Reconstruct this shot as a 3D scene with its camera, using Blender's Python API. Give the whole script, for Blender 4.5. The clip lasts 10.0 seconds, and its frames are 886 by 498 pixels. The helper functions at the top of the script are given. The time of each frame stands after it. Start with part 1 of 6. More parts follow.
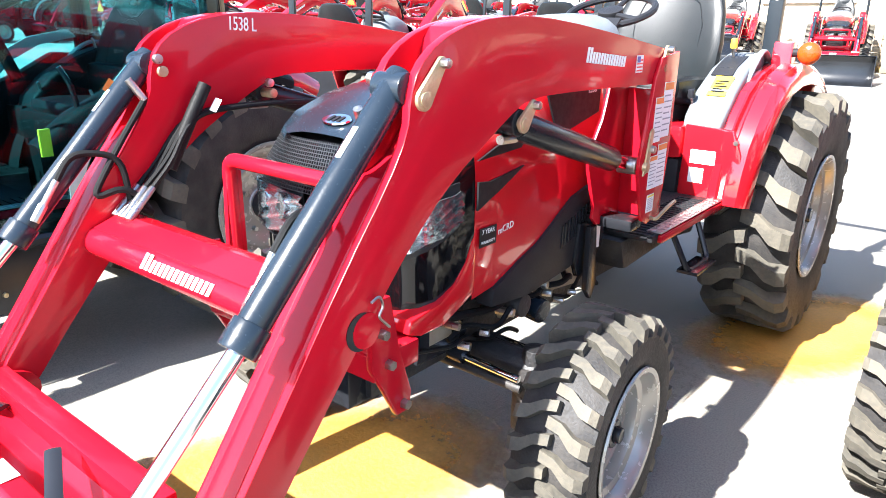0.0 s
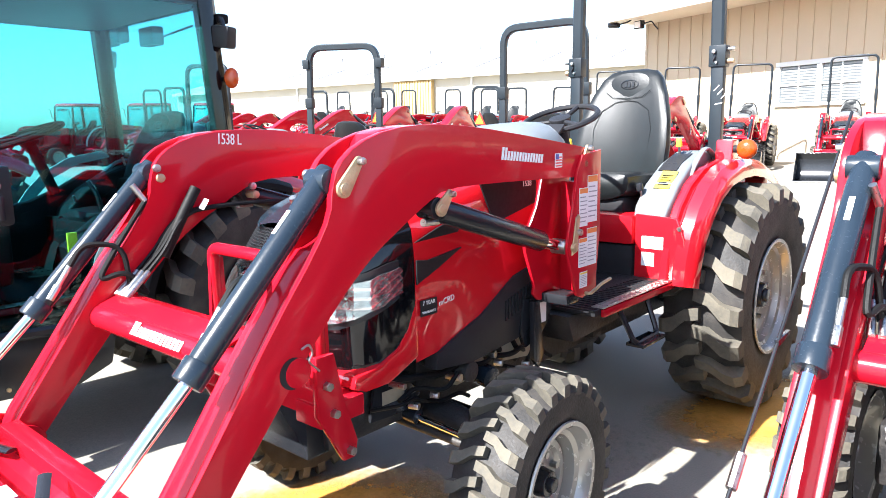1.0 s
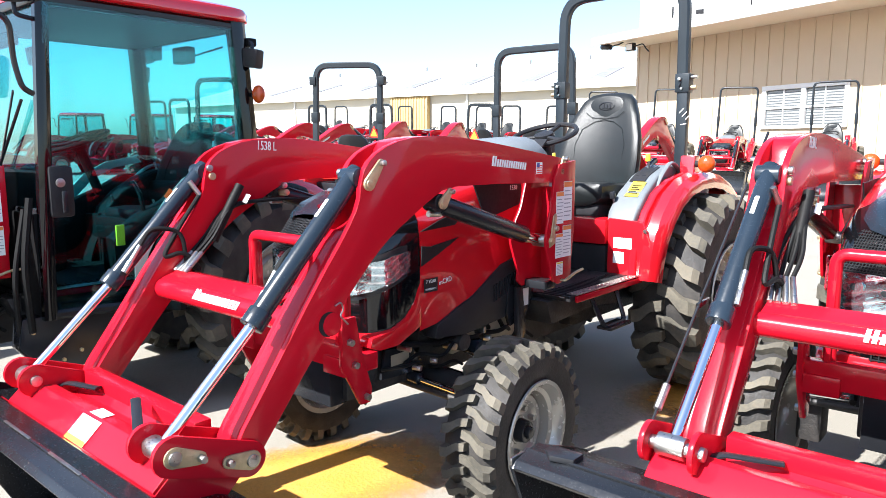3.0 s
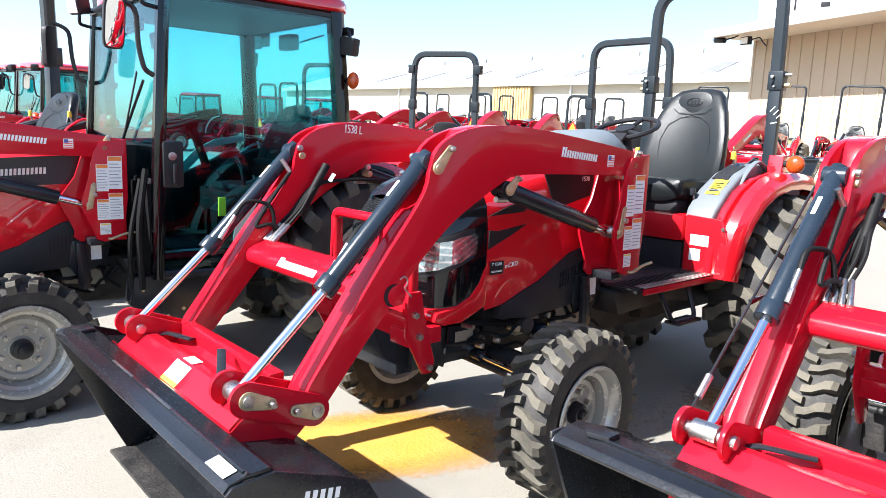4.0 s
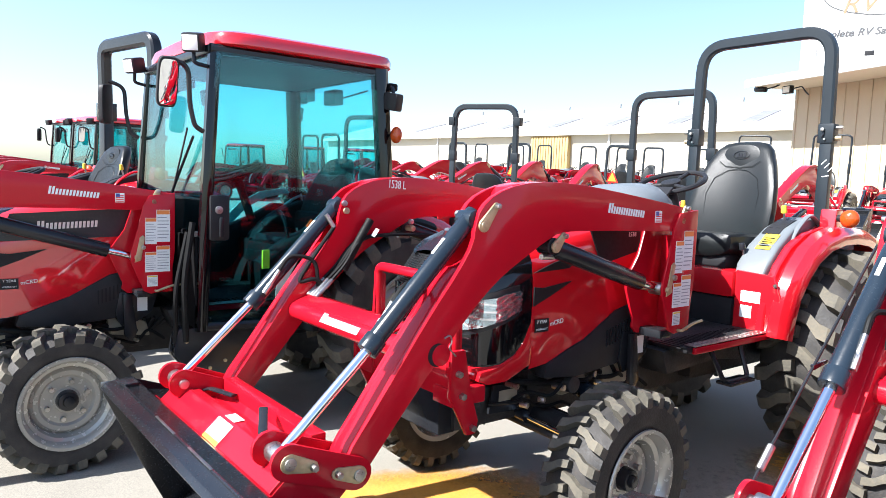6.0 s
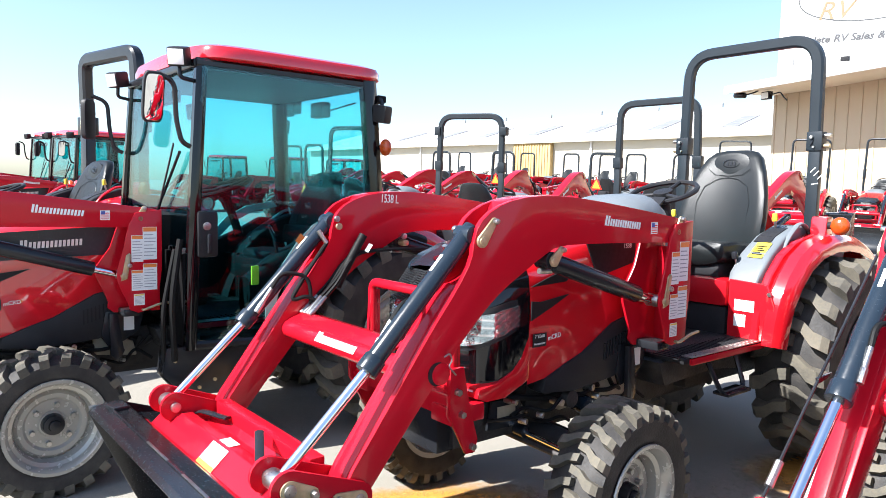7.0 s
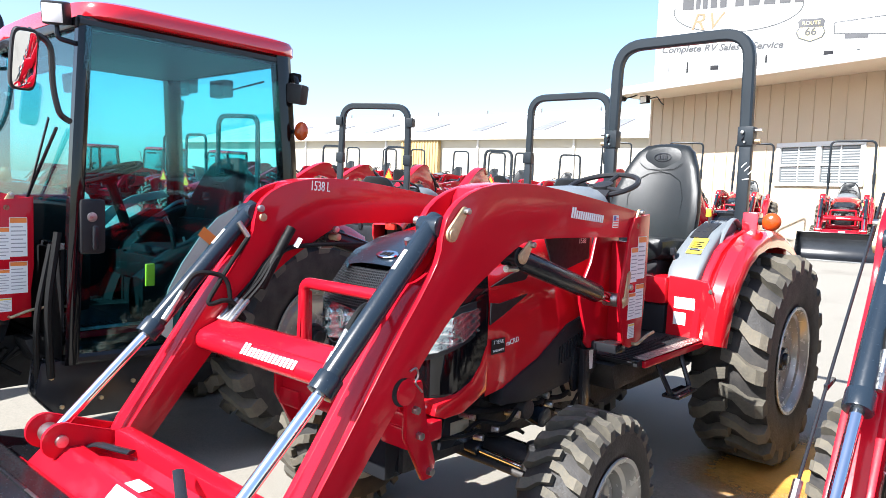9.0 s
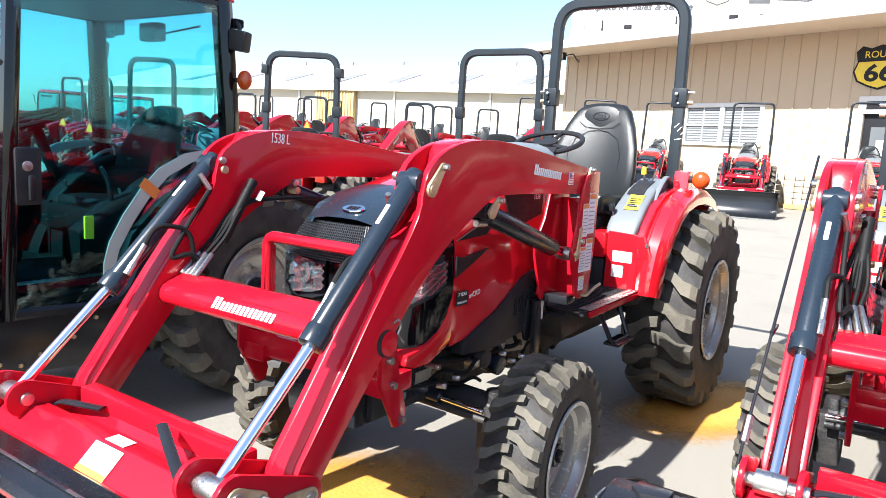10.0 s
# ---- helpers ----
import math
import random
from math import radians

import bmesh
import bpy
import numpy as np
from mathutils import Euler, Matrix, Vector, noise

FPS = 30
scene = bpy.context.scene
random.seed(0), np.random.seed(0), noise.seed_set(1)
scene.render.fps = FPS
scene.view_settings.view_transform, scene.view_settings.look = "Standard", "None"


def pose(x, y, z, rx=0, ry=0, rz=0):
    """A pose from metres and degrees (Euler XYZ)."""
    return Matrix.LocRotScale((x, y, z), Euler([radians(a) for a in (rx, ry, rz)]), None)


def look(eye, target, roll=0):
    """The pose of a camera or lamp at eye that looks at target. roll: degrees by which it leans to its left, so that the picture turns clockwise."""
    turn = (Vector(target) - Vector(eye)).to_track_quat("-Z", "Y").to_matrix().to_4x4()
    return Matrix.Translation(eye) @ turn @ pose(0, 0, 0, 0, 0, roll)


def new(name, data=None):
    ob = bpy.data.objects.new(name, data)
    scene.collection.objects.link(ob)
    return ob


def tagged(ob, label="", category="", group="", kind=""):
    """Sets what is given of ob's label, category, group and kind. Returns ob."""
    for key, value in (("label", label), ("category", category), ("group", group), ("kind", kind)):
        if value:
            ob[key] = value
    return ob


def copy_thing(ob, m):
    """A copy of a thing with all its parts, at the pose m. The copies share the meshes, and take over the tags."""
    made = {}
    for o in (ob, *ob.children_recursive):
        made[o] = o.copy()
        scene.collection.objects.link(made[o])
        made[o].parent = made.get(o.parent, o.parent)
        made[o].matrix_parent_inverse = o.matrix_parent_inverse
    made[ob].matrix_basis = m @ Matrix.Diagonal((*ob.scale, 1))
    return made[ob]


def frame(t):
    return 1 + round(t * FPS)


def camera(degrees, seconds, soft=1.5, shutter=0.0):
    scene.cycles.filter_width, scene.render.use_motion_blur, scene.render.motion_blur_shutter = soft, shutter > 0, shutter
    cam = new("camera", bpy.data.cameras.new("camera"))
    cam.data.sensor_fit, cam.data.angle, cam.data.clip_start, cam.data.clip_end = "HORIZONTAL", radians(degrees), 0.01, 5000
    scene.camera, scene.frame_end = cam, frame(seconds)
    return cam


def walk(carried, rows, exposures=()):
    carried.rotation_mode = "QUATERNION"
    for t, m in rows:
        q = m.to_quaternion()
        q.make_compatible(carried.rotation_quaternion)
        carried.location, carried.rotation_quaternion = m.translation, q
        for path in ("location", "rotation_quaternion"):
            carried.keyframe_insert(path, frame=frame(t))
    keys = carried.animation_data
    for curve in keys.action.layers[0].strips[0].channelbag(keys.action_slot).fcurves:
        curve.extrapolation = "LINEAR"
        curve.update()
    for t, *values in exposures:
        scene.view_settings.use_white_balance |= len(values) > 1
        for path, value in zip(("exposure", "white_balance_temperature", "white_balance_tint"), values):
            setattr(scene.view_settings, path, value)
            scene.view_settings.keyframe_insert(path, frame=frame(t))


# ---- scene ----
cam = camera(64.5, 10.0, soft=0.5)
PATH = [
    (0, (1.28, -1.557, 1.371), (0.098, -0.07, 0.746), 1.0),
    (0.5, (1.409, -1.607, 1.383), (0.41, 0.08, 0.989), 0.9),
    (0.7, (1.527, -1.633, 1.365), (0.363, -0.041, 1.038), 3.6),
    (1, (1.684, -1.643, 1.357), (0.379, -0.163, 1.029), -1.0),
    (1.5, (1.81, -1.717, 1.365), (0.482, -0.242, 1.125), 4.4),
    (2, (1.822, -1.827, 1.384), (0.453, -0.377, 1.23), 1.6),
    (2.5, (1.865, -1.992, 1.364), (0.557, -0.494, 1.148), 0.6),
    (2.7, (1.899, -2.019, 1.355), (0.648, -0.481, 1.087), 0.2),
    (3.8, (2.15, -2.013, 1.305), (0.664, -0.709, 1.001), 1.3),
    (4, (2.147, -2.046, 1.336), (0.665, -0.741, 1.017), 2.2),
    (4.5, (2.054, -2.078, 1.359), (0.628, -0.699, 1.108), 2.7),
    (5, (2.068, -2.081, 1.358), (0.666, -0.668, 1.16), 4.2),
    (5.5, (2.099, -2.075, 1.365), (0.585, -0.783, 1.17), 3.3),
    (5.7, (2.11, -2.059, 1.363), (0.551, -0.822, 1.169), 2.4),
    (6.8, (2.061, -2.034, 1.372), (0.498, -0.799, 1.194), 1.7),
    (7, (2.047, -2.054, 1.384), (0.508, -0.787, 1.22), 1.4),
    (7.5, (1.977, -2.092, 1.367), (0.597, -0.652, 1.217), 1.8),
    (8, (1.914, -2.122, 1.371), (0.578, -0.645, 1.187), 3.1),
    (8.5, (1.795, -2.035, 1.362), (0.485, -0.537, 1.165), 1.8),
    (9, (1.656, -1.994, 1.344), (0.347, -0.491, 1.182), 2.2),
    (9.1, (1.673, -2.026, 1.344), (0.369, -0.517, 1.187), 2.5),
    (9.5, (1.543, -2.094, 1.343), (0.362, -0.526, 0.963), 1.1),
    (10, (1.544, -2.137, 1.344), (0.444, -0.49, 1.062), 3.3),
]
EXPOSURES = [(t, stops + 0.24, 5920, 10) for t, stops in ((0, 2.2), (0.6, 2.16), (1.0, 1.97), (1.5, 1.84), (2.0, 1.66), (2.5, 1.56), (4.0, 1.47), (10.0, 1.42))]
walk(cam, [(t, look(eye, target, roll)) for t, eye, target, roll in PATH], EXPOSURES)

# ---- light ----
SUN_DIR = Vector((-0.22, -1.0, 1.0)).normalized()      # from the ground towards the sun
world = bpy.data.worlds.new("sky_world")
world.use_nodes = True
scene.world = world
_wn = world.node_tree.nodes
_sky = _wn.new("ShaderNodeTexSky")
_sky.sky_type = "NISHITA"
_sky.sun_disc = False
_sky.sun_elevation = math.asin(SUN_DIR.z)
_sky.sun_rotation = math.atan2(SUN_DIR.x, SUN_DIR.y)
_sky.air_density, _sky.dust_density, _sky.ozone_density = 1.0, 1.2, 0.7
world.node_tree.links.new(_sky.outputs[0], _wn["Background"].inputs[0])
_wn["Background"].inputs[1].default_value = 0.090
sun = new("sun", bpy.data.lights.new("sun", "SUN"))
sun.data.energy, sun.data.angle, sun.data.color = 5.0, radians(0.53), (1.0, 0.94, 0.85)
sun.matrix_world = look(SUN_DIR * 50, (0, 0, 0))


# ---- materials ----
def mat(name, color, rough=0.5, metal=0.0, var=0.12, scale=6.0, bump=0.0, bscale=60.0, coat=0.0, dirt=None, dirt_amount=0.0, rvar=0.1, spec=0.5, coat_ior=1.5):
    """A surface with broad and fine variation of colour, roughness and relief, in object metres."""
    m = bpy.data.materials.new(name)
    m.use_nodes = True
    nt = m.node_tree
    n, l = nt.nodes, nt.links
    b = n["Principled BSDF"]
    tc = n.new("ShaderNodeTexCoord")
    big = n.new("ShaderNodeTexNoise")
    big.inputs["Scale"].default_value, big.inputs["Detail"].default_value = scale, 6
    fine = n.new("ShaderNodeTexNoise")
    fine.inputs["Scale"].default_value, fine.inputs["Detail"].default_value = bscale, 4
    l.new(tc.outputs["Object"], big.inputs["Vector"])
    l.new(tc.outputs["Object"], fine.inputs["Vector"])
    r = n.new("ShaderNodeMapRange")
    r.inputs[1].default_value, r.inputs[2].default_value = 0.3, 0.7
    r.inputs[3].default_value, r.inputs[4].default_value = 1 - var, 1 + var
    l.new(big.outputs[0], r.inputs[0])
    mul = n.new("ShaderNodeVectorMath")
    mul.operation = "SCALE"
    mul.inputs[0].default_value = color
    l.new(r.outputs[0], mul.inputs["Scale"])
    out = mul.outputs[0]
    if dirt:
        mix = n.new("ShaderNodeMix")
        mix.data_type = "RGBA"
        ra = n.new("ShaderNodeMapRange")
        ra.inputs[1].default_value, ra.inputs[2].default_value = 0.42, 0.72
        ra.inputs[3].default_value, ra.inputs[4].default_value = 0.0, dirt_amount
        add = n.new("ShaderNodeMath")
        add.operation = "MULTIPLY_ADD"
        add.inputs[1].default_value, add.inputs[2].default_value = 0.4, 0.0
        l.new(fine.outputs[0], add.inputs[0])
        ad2 = n.new("ShaderNodeMath")
        ad2.operation = "MULTIPLY_ADD"
        ad2.inputs[1].default_value = 0.6
        l.new(big.outputs[0], ad2.inputs[0])
        l.new(add.outputs[0], ad2.inputs[2])
        l.new(ad2.outputs[0], ra.inputs[0])
        l.new(ra.outputs[0], mix.inputs[0])
        l.new(out, mix.inputs[6])
        mix.inputs[7].default_value = (*dirt, 1)
        out = mix.outputs[2]
    l.new(out, b.inputs["Base Color"])
    rr = n.new("ShaderNodeMapRange")
    rr.inputs[1].default_value, rr.inputs[2].default_value = 0.3, 0.7
    rr.inputs[3].default_value, rr.inputs[4].default_value = max(0.02, rough - rvar), min(1, rough + rvar)
    l.new(fine.outputs[0], rr.inputs[0])
    l.new(rr.outputs[0], b.inputs["Roughness"])
    b.inputs["Metallic"].default_value = metal
    b.inputs["Specular IOR Level"].default_value = spec
    b.inputs["Coat Weight"].default_value = coat
    b.inputs["Coat Roughness"].default_value = 0.03
    b.inputs["Coat IOR"].default_value = coat_ior
    if bump:
        bp = n.new("ShaderNodeBump")
        bp.inputs["Strength"].default_value, bp.inputs["Distance"].default_value = bump, 0.01
        l.new(fine.outputs[0], bp.inputs["Height"])
        l.new(bp.outputs[0], b.inputs["Normal"])
    return m


RED = mat("red_enamel", (0.46, 0.0052, 0.0155), 0.20, 0, 0.06, 3.0, 0.004, 220, coat=0.25, spec=0.2, rvar=0.03)
RED_PLASTIC = mat("red_plastic", (0.55, 0.0075, 0.0150), 0.18, 0, 0.06, 3.0, 0.004, 300, coat=1.0, spec=0.2, rvar=0.03, coat_ior=1.75)
BLACK = mat("black_enamel", (0.016, 0.017, 0.020), 0.24, 0, 0.25, 5, 0.0, 150, spec=0.35, rvar=0.03)
GLOSS_BLACK = mat("gloss_black_plastic", (0.004, 0.004, 0.005), 0.07, 0, 0.2, 5, 0.0, 150, spec=0.5, rvar=0.03)
BUCKET_BLACK = mat("satin_bucket_black", (0.009, 0.010, 0.012), 0.24, 0, 0.3, 4, 0.01, 120, spec=0.55, rvar=0.05)
MESH_WIRE = mat("grey_mesh_wire", (0.035, 0.037, 0.04), 0.35, 0.3, 0.1, 8, 0.0, 200)
BLUEBLACK = mat("blue_black_enamel", (0.012, 0.019, 0.028), 0.24, 0, 0.2, 6, 0.0, 160, spec=0.45, rvar=0.04)
# near-black copy of plastic and vinyl; the cab's inner shade is in the colour
SHADED_CAB_BLACK = mat("shade_darkened_cab_black", (0.0035, 0.0035, 0.004), 0.65, 0, 0.2, 8, 0.1, 300, spec=0.15)
REFLEX_YELLOW = mat("bright_yellow_reflector", (1.0, 0.60, 0.03), 0.35, 0, 0.05, 10, 0.0)
BLACK_PLASTIC = mat("black_plastic", (0.018, 0.018, 0.020), 0.5, 0, 0.2, 8, 0.1, 400, spec=0.25)
CASTING = mat("dark_casting", (0.024, 0.023, 0.024), 0.55, 0.2, 0.4, 9, 0.3, 90, dirt=(0.14, 0.115, 0.085), dirt_amount=0.22)
RUBBER = mat("tyre_rubber", (0.022, 0.021, 0.021), 0.66, 0, 0.3, 12, 0.2, 120, spec=0.4, dirt=(0.20, 0.165, 0.12), dirt_amount=0.14)
TREAD = mat("dusty_tread_rubber", (0.072, 0.066, 0.052), 0.85, 0, 0.25, 5, 0.25, 70, dirt=(0.25, 0.21, 0.145), dirt_amount=0.38)
RIM = mat("grey_rim_paint", (0.40, 0.385, 0.345), 0.25, 0.35, 0.06, 6, 0.0, 40, dirt=(0.30, 0.26, 0.20), dirt_amount=0.10, rvar=0.04)
STEEL = mat("bare_steel", (0.45, 0.44, 0.42), 0.35, 1, 0.15, 20, 0.1, 200)
CHROME = mat("chrome_rod", (0.85, 0.86, 0.88), 0.08, 1, 0.04, 20, 0.0, 200, rvar=0.04)
BRASS = mat("zinc_gold_plate", (0.50, 0.41, 0.25), 0.40, 0.7, 0.25, 25, 0.15, 150)
GREY = mat("grey_dash_plastic", (0.135, 0.150, 0.160), 0.42, 0, 0.06, 8, 0.05, 400, spec=0.3)
ROPS = mat("grey_black_roll_bar_paint", (0.012, 0.017, 0.022), 0.36, 0, 0.15, 6, 0.03, 150, spec=0.35, rvar=0.05)
VINYL = mat("black_seat_vinyl", (0.0115, 0.0132, 0.014), 0.35, 0, 0.12, 10, 0.1, 500, spec=0.28)
WHITE = mat("white_decal", (0.78, 0.78, 0.76), 0.4, 0, 0.04, 10, 0.0)
INK = mat("dark_print", (0.012, 0.012, 0.014), 0.5, 0, 0.1, 10, 0.0, spec=0.25)
SIGN_INK = mat("faded_sign_print", (0.075, 0.075, 0.078), 0.5, 0, 0.1, 3, 0.0, spec=0.25)
PRINT_GREY = mat("grey_print", (0.30, 0.30, 0.31), 0.5, 0, 0.1, 10, 0.0)
ORANGE_PRINT = mat("orange_print", (0.75, 0.22, 0.04), 0.45, 0, 0.06, 10, 0.0)
YELLOW = mat("yellow_decal", (0.75, 0.55, 0.04), 0.4, 0, 0.06, 10, 0.0)
FADED_YELLOW = mat("faded_yellow_print", (0.62, 0.54, 0.26), 0.5, 0, 0.06, 6, 0.0)
BLUE_PRINT = mat("blue_print", (0.05, 0.08, 0.3), 0.45, 0, 0.06, 10, 0.0)
ORANGE_SMV = mat("orange_reflector_sheet", (0.95, 0.32, 0.02), 0.4, 0, 0.05, 10, 0.0)
RED_REFLECT = mat("red_reflector_sheet", (0.65, 0.02, 0.01), 0.35, 0, 0.05, 10, 0.0)
PALE_TRIM = mat("pale_trim", (0.42, 0.46, 0.42), 0.35, 0, 0.06, 8, 0.0)
CARPET = mat("dark_floor_mat", (0.020, 0.023, 0.022), 0.9, 0, 0.25, 14, 0.3, 200, spec=0.2)
HOSE = mat("black_hose_rubber", (0.006, 0.006, 0.006), 0.6, 0, 0.2, 30, 0.1, 300, spec=0.2)
TAN_CAST = mat("tan_cast_plate", (0.30, 0.26, 0.18), 0.6, 0, 0.2, 12, 0.2, 90)


def glass(name, tint, rough=0.0, body=0.0):
    m = bpy.data.materials.new(name)
    m.use_nodes = True
    n, l = m.node_tree.nodes, m.node_tree.links
    n.clear()
    o, mx = n.new("ShaderNodeOutputMaterial"), n.new("ShaderNodeMixShader")
    t, g, f = n.new("ShaderNodeBsdfTransparent"), n.new("ShaderNodeBsdfGlossy"), n.new("ShaderNodeLayerWeight")
    t.inputs[0].default_value = (*tint, 1)
    g.inputs["Roughness"].default_value = rough
    f.inputs[0].default_value = 0.5
    pw, ma = n.new("ShaderNodeMath"), n.new("ShaderNodeMath")
    pw.operation, ma.operation = "POWER", "MULTIPLY_ADD"
    pw.inputs[1].default_value, ma.inputs[1].default_value, ma.inputs[2].default_value = 4.5, 0.85, 0.045
    l.new(f.outputs["Facing"], pw.inputs[0])
    l.new(pw.outputs[0], ma.inputs[0])
    l.new(ma.outputs[0], mx.inputs[0])
    l.new(t.outputs[0], mx.inputs[1])
    l.new(g.outputs[0], mx.inputs[2])
    l.new(mx.outputs[0], o.inputs[0])
    return m


CAB_GLASS = glass("tinted_cab_glass", (0.60, 0.90, 0.93), 0.01)
LENS = glass("clear_lamp_lens", (0.85, 0.9, 0.92), 0.02)
WINDOW_GLASS = mat("dark_window_glass", (0.10, 0.11, 0.12), 0.06, 0, 0.1, 1, 0.0)
REFLECTOR = mat("lamp_reflector", (0.78, 0.79, 0.82), 0.09, 0.92, 0.25, 30, 0.22, 24, rvar=0.02)
GOLD_LETTER = mat("pale_gold_letter", (0.20, 0.14, 0.075), 0.5, 0, 0.05, 5, 0.0)
AMBER = mat("amber_lens", (0.42, 0.055, 0.004), 0.15, 0, 0.1, 20, 0.3, 90, coat=0.3)
MIRROR = mat("mirror_glass", (0.85, 0.87, 0.88), 0.02, 1, 0.02, 5, 0.0, rvar=0.01)
WALL_TAN = mat("tan_board_siding", (0.50, 0.40, 0.28), 0.7, 0, 0.05, 0.8, 0.15, 40, dirt=(0.33, 0.26, 0.18), dirt_amount=0.12)
SIGN_WHITE = mat("white_sign_panel", (0.62, 0.62, 0.605), 0.5, 0, 0.03, 0.6, 0.0, dirt=(0.55, 0.5, 0.42), dirt_amount=0.1)
TRIM_CREAM = mat("cream_fascia", (0.72, 0.64, 0.50), 0.6, 0, 0.05, 1, 0.05, 40, dirt=(0.45, 0.37, 0.27), dirt_amount=0.15)
ROOF_METAL = mat("white_metal_roof", (0.72, 0.71, 0.69), 0.5, 0.0, 0.05, 0.5, 0.05, 20, dirt=(0.5, 0.46, 0.4), dirt_amount=0.2)
SKYLIGHT = mat("dull_skylight", (0.20, 0.20, 0.20), 0.5, 0, 0.2, 3, 0.0)
CREAM_WALL = mat("cream_metal_wall", (0.46, 0.42, 0.34), 0.6, 0, 0.05, 0.5, 0.05, 20, dirt=(0.5, 0.42, 0.32), dirt_amount=0.15)
OCHRE = mat("ochre_ribbed_panel", (0.42, 0.29, 0.115), 0.6, 0, 0.06, 2, 0.05, 40)
STONE = mat("pale_stone_block", (0.50, 0.42, 0.30), 0.85, 0, 0.15, 8, 0.5, 60, dirt=(0.3, 0.24, 0.16), dirt_amount=0.3)
BLIND = mat("white_window_blind", (0.27, 0.28, 0.28), 0.6, 0, 0.05, 2, 0.0)


def concrete():
    m = mat("worn_concrete", (0.275, 0.255, 0.215), 0.85, 0, 0.10, 0.9, 0.16, 150, dirt=(0.14, 0.125, 0.105), dirt_amount=0.35)
    n, l = m.node_tree.nodes, m.node_tree.links
    b = n["Principled BSDF"]
    src = b.inputs["Base Color"].links[0].from_socket
    tc = n.new("ShaderNodeTexCoord")
    st = n.new("ShaderNodeTexNoise")
    st.inputs["Scale"].default_value, st.inputs["Detail"].default_value = 0.55, 9
    st.inputs["Roughness"].default_value = 0.65
    l.new(tc.outputs["Object"], st.inputs["Vector"])
    ra = n.new("ShaderNodeMapRange")
    ra.inputs[1].default_value, ra.inputs[2].default_value = 0.55, 0.72
    ra.inputs[3].default_value, ra.inputs[4].default_value = 0.0, 0.55
    l.new(st.outputs[0], ra.inputs[0])
    grit = n.new("ShaderNodeTexNoise")
    grit.inputs["Scale"].default_value, grit.inputs["Detail"].default_value, grit.inputs["Roughness"].default_value = 150, 5, 0.75
    l.new(tc.outputs["Object"], grit.inputs["Vector"])
    gr = n.new("ShaderNodeMapRange")
    gr.inputs[1].default_value, gr.inputs[2].default_value = 0.36, 0.60
    gr.inputs[3].default_value, gr.inputs[4].default_value = 0.58, 1.14
    l.new(grit.outputs[0], gr.inputs[0])
    mul = n.new("ShaderNodeVectorMath")
    mul.operation = "SCALE"
    l.new(src, mul.inputs[0])
    l.new(gr.outputs[0], mul.inputs["Scale"])
    mix = n.new("ShaderNodeMix")
    mix.data_type = "RGBA"
    l.new(ra.outputs[0], mix.inputs[0])
    l.new(mul.outputs[0], mix.inputs[6])
    mix.inputs[7].default_value = (0.11, 0.10, 0.085, 1)
    l.new(mix.outputs[2], b.inputs["Base Color"])
    return m


CONCRETE = concrete()


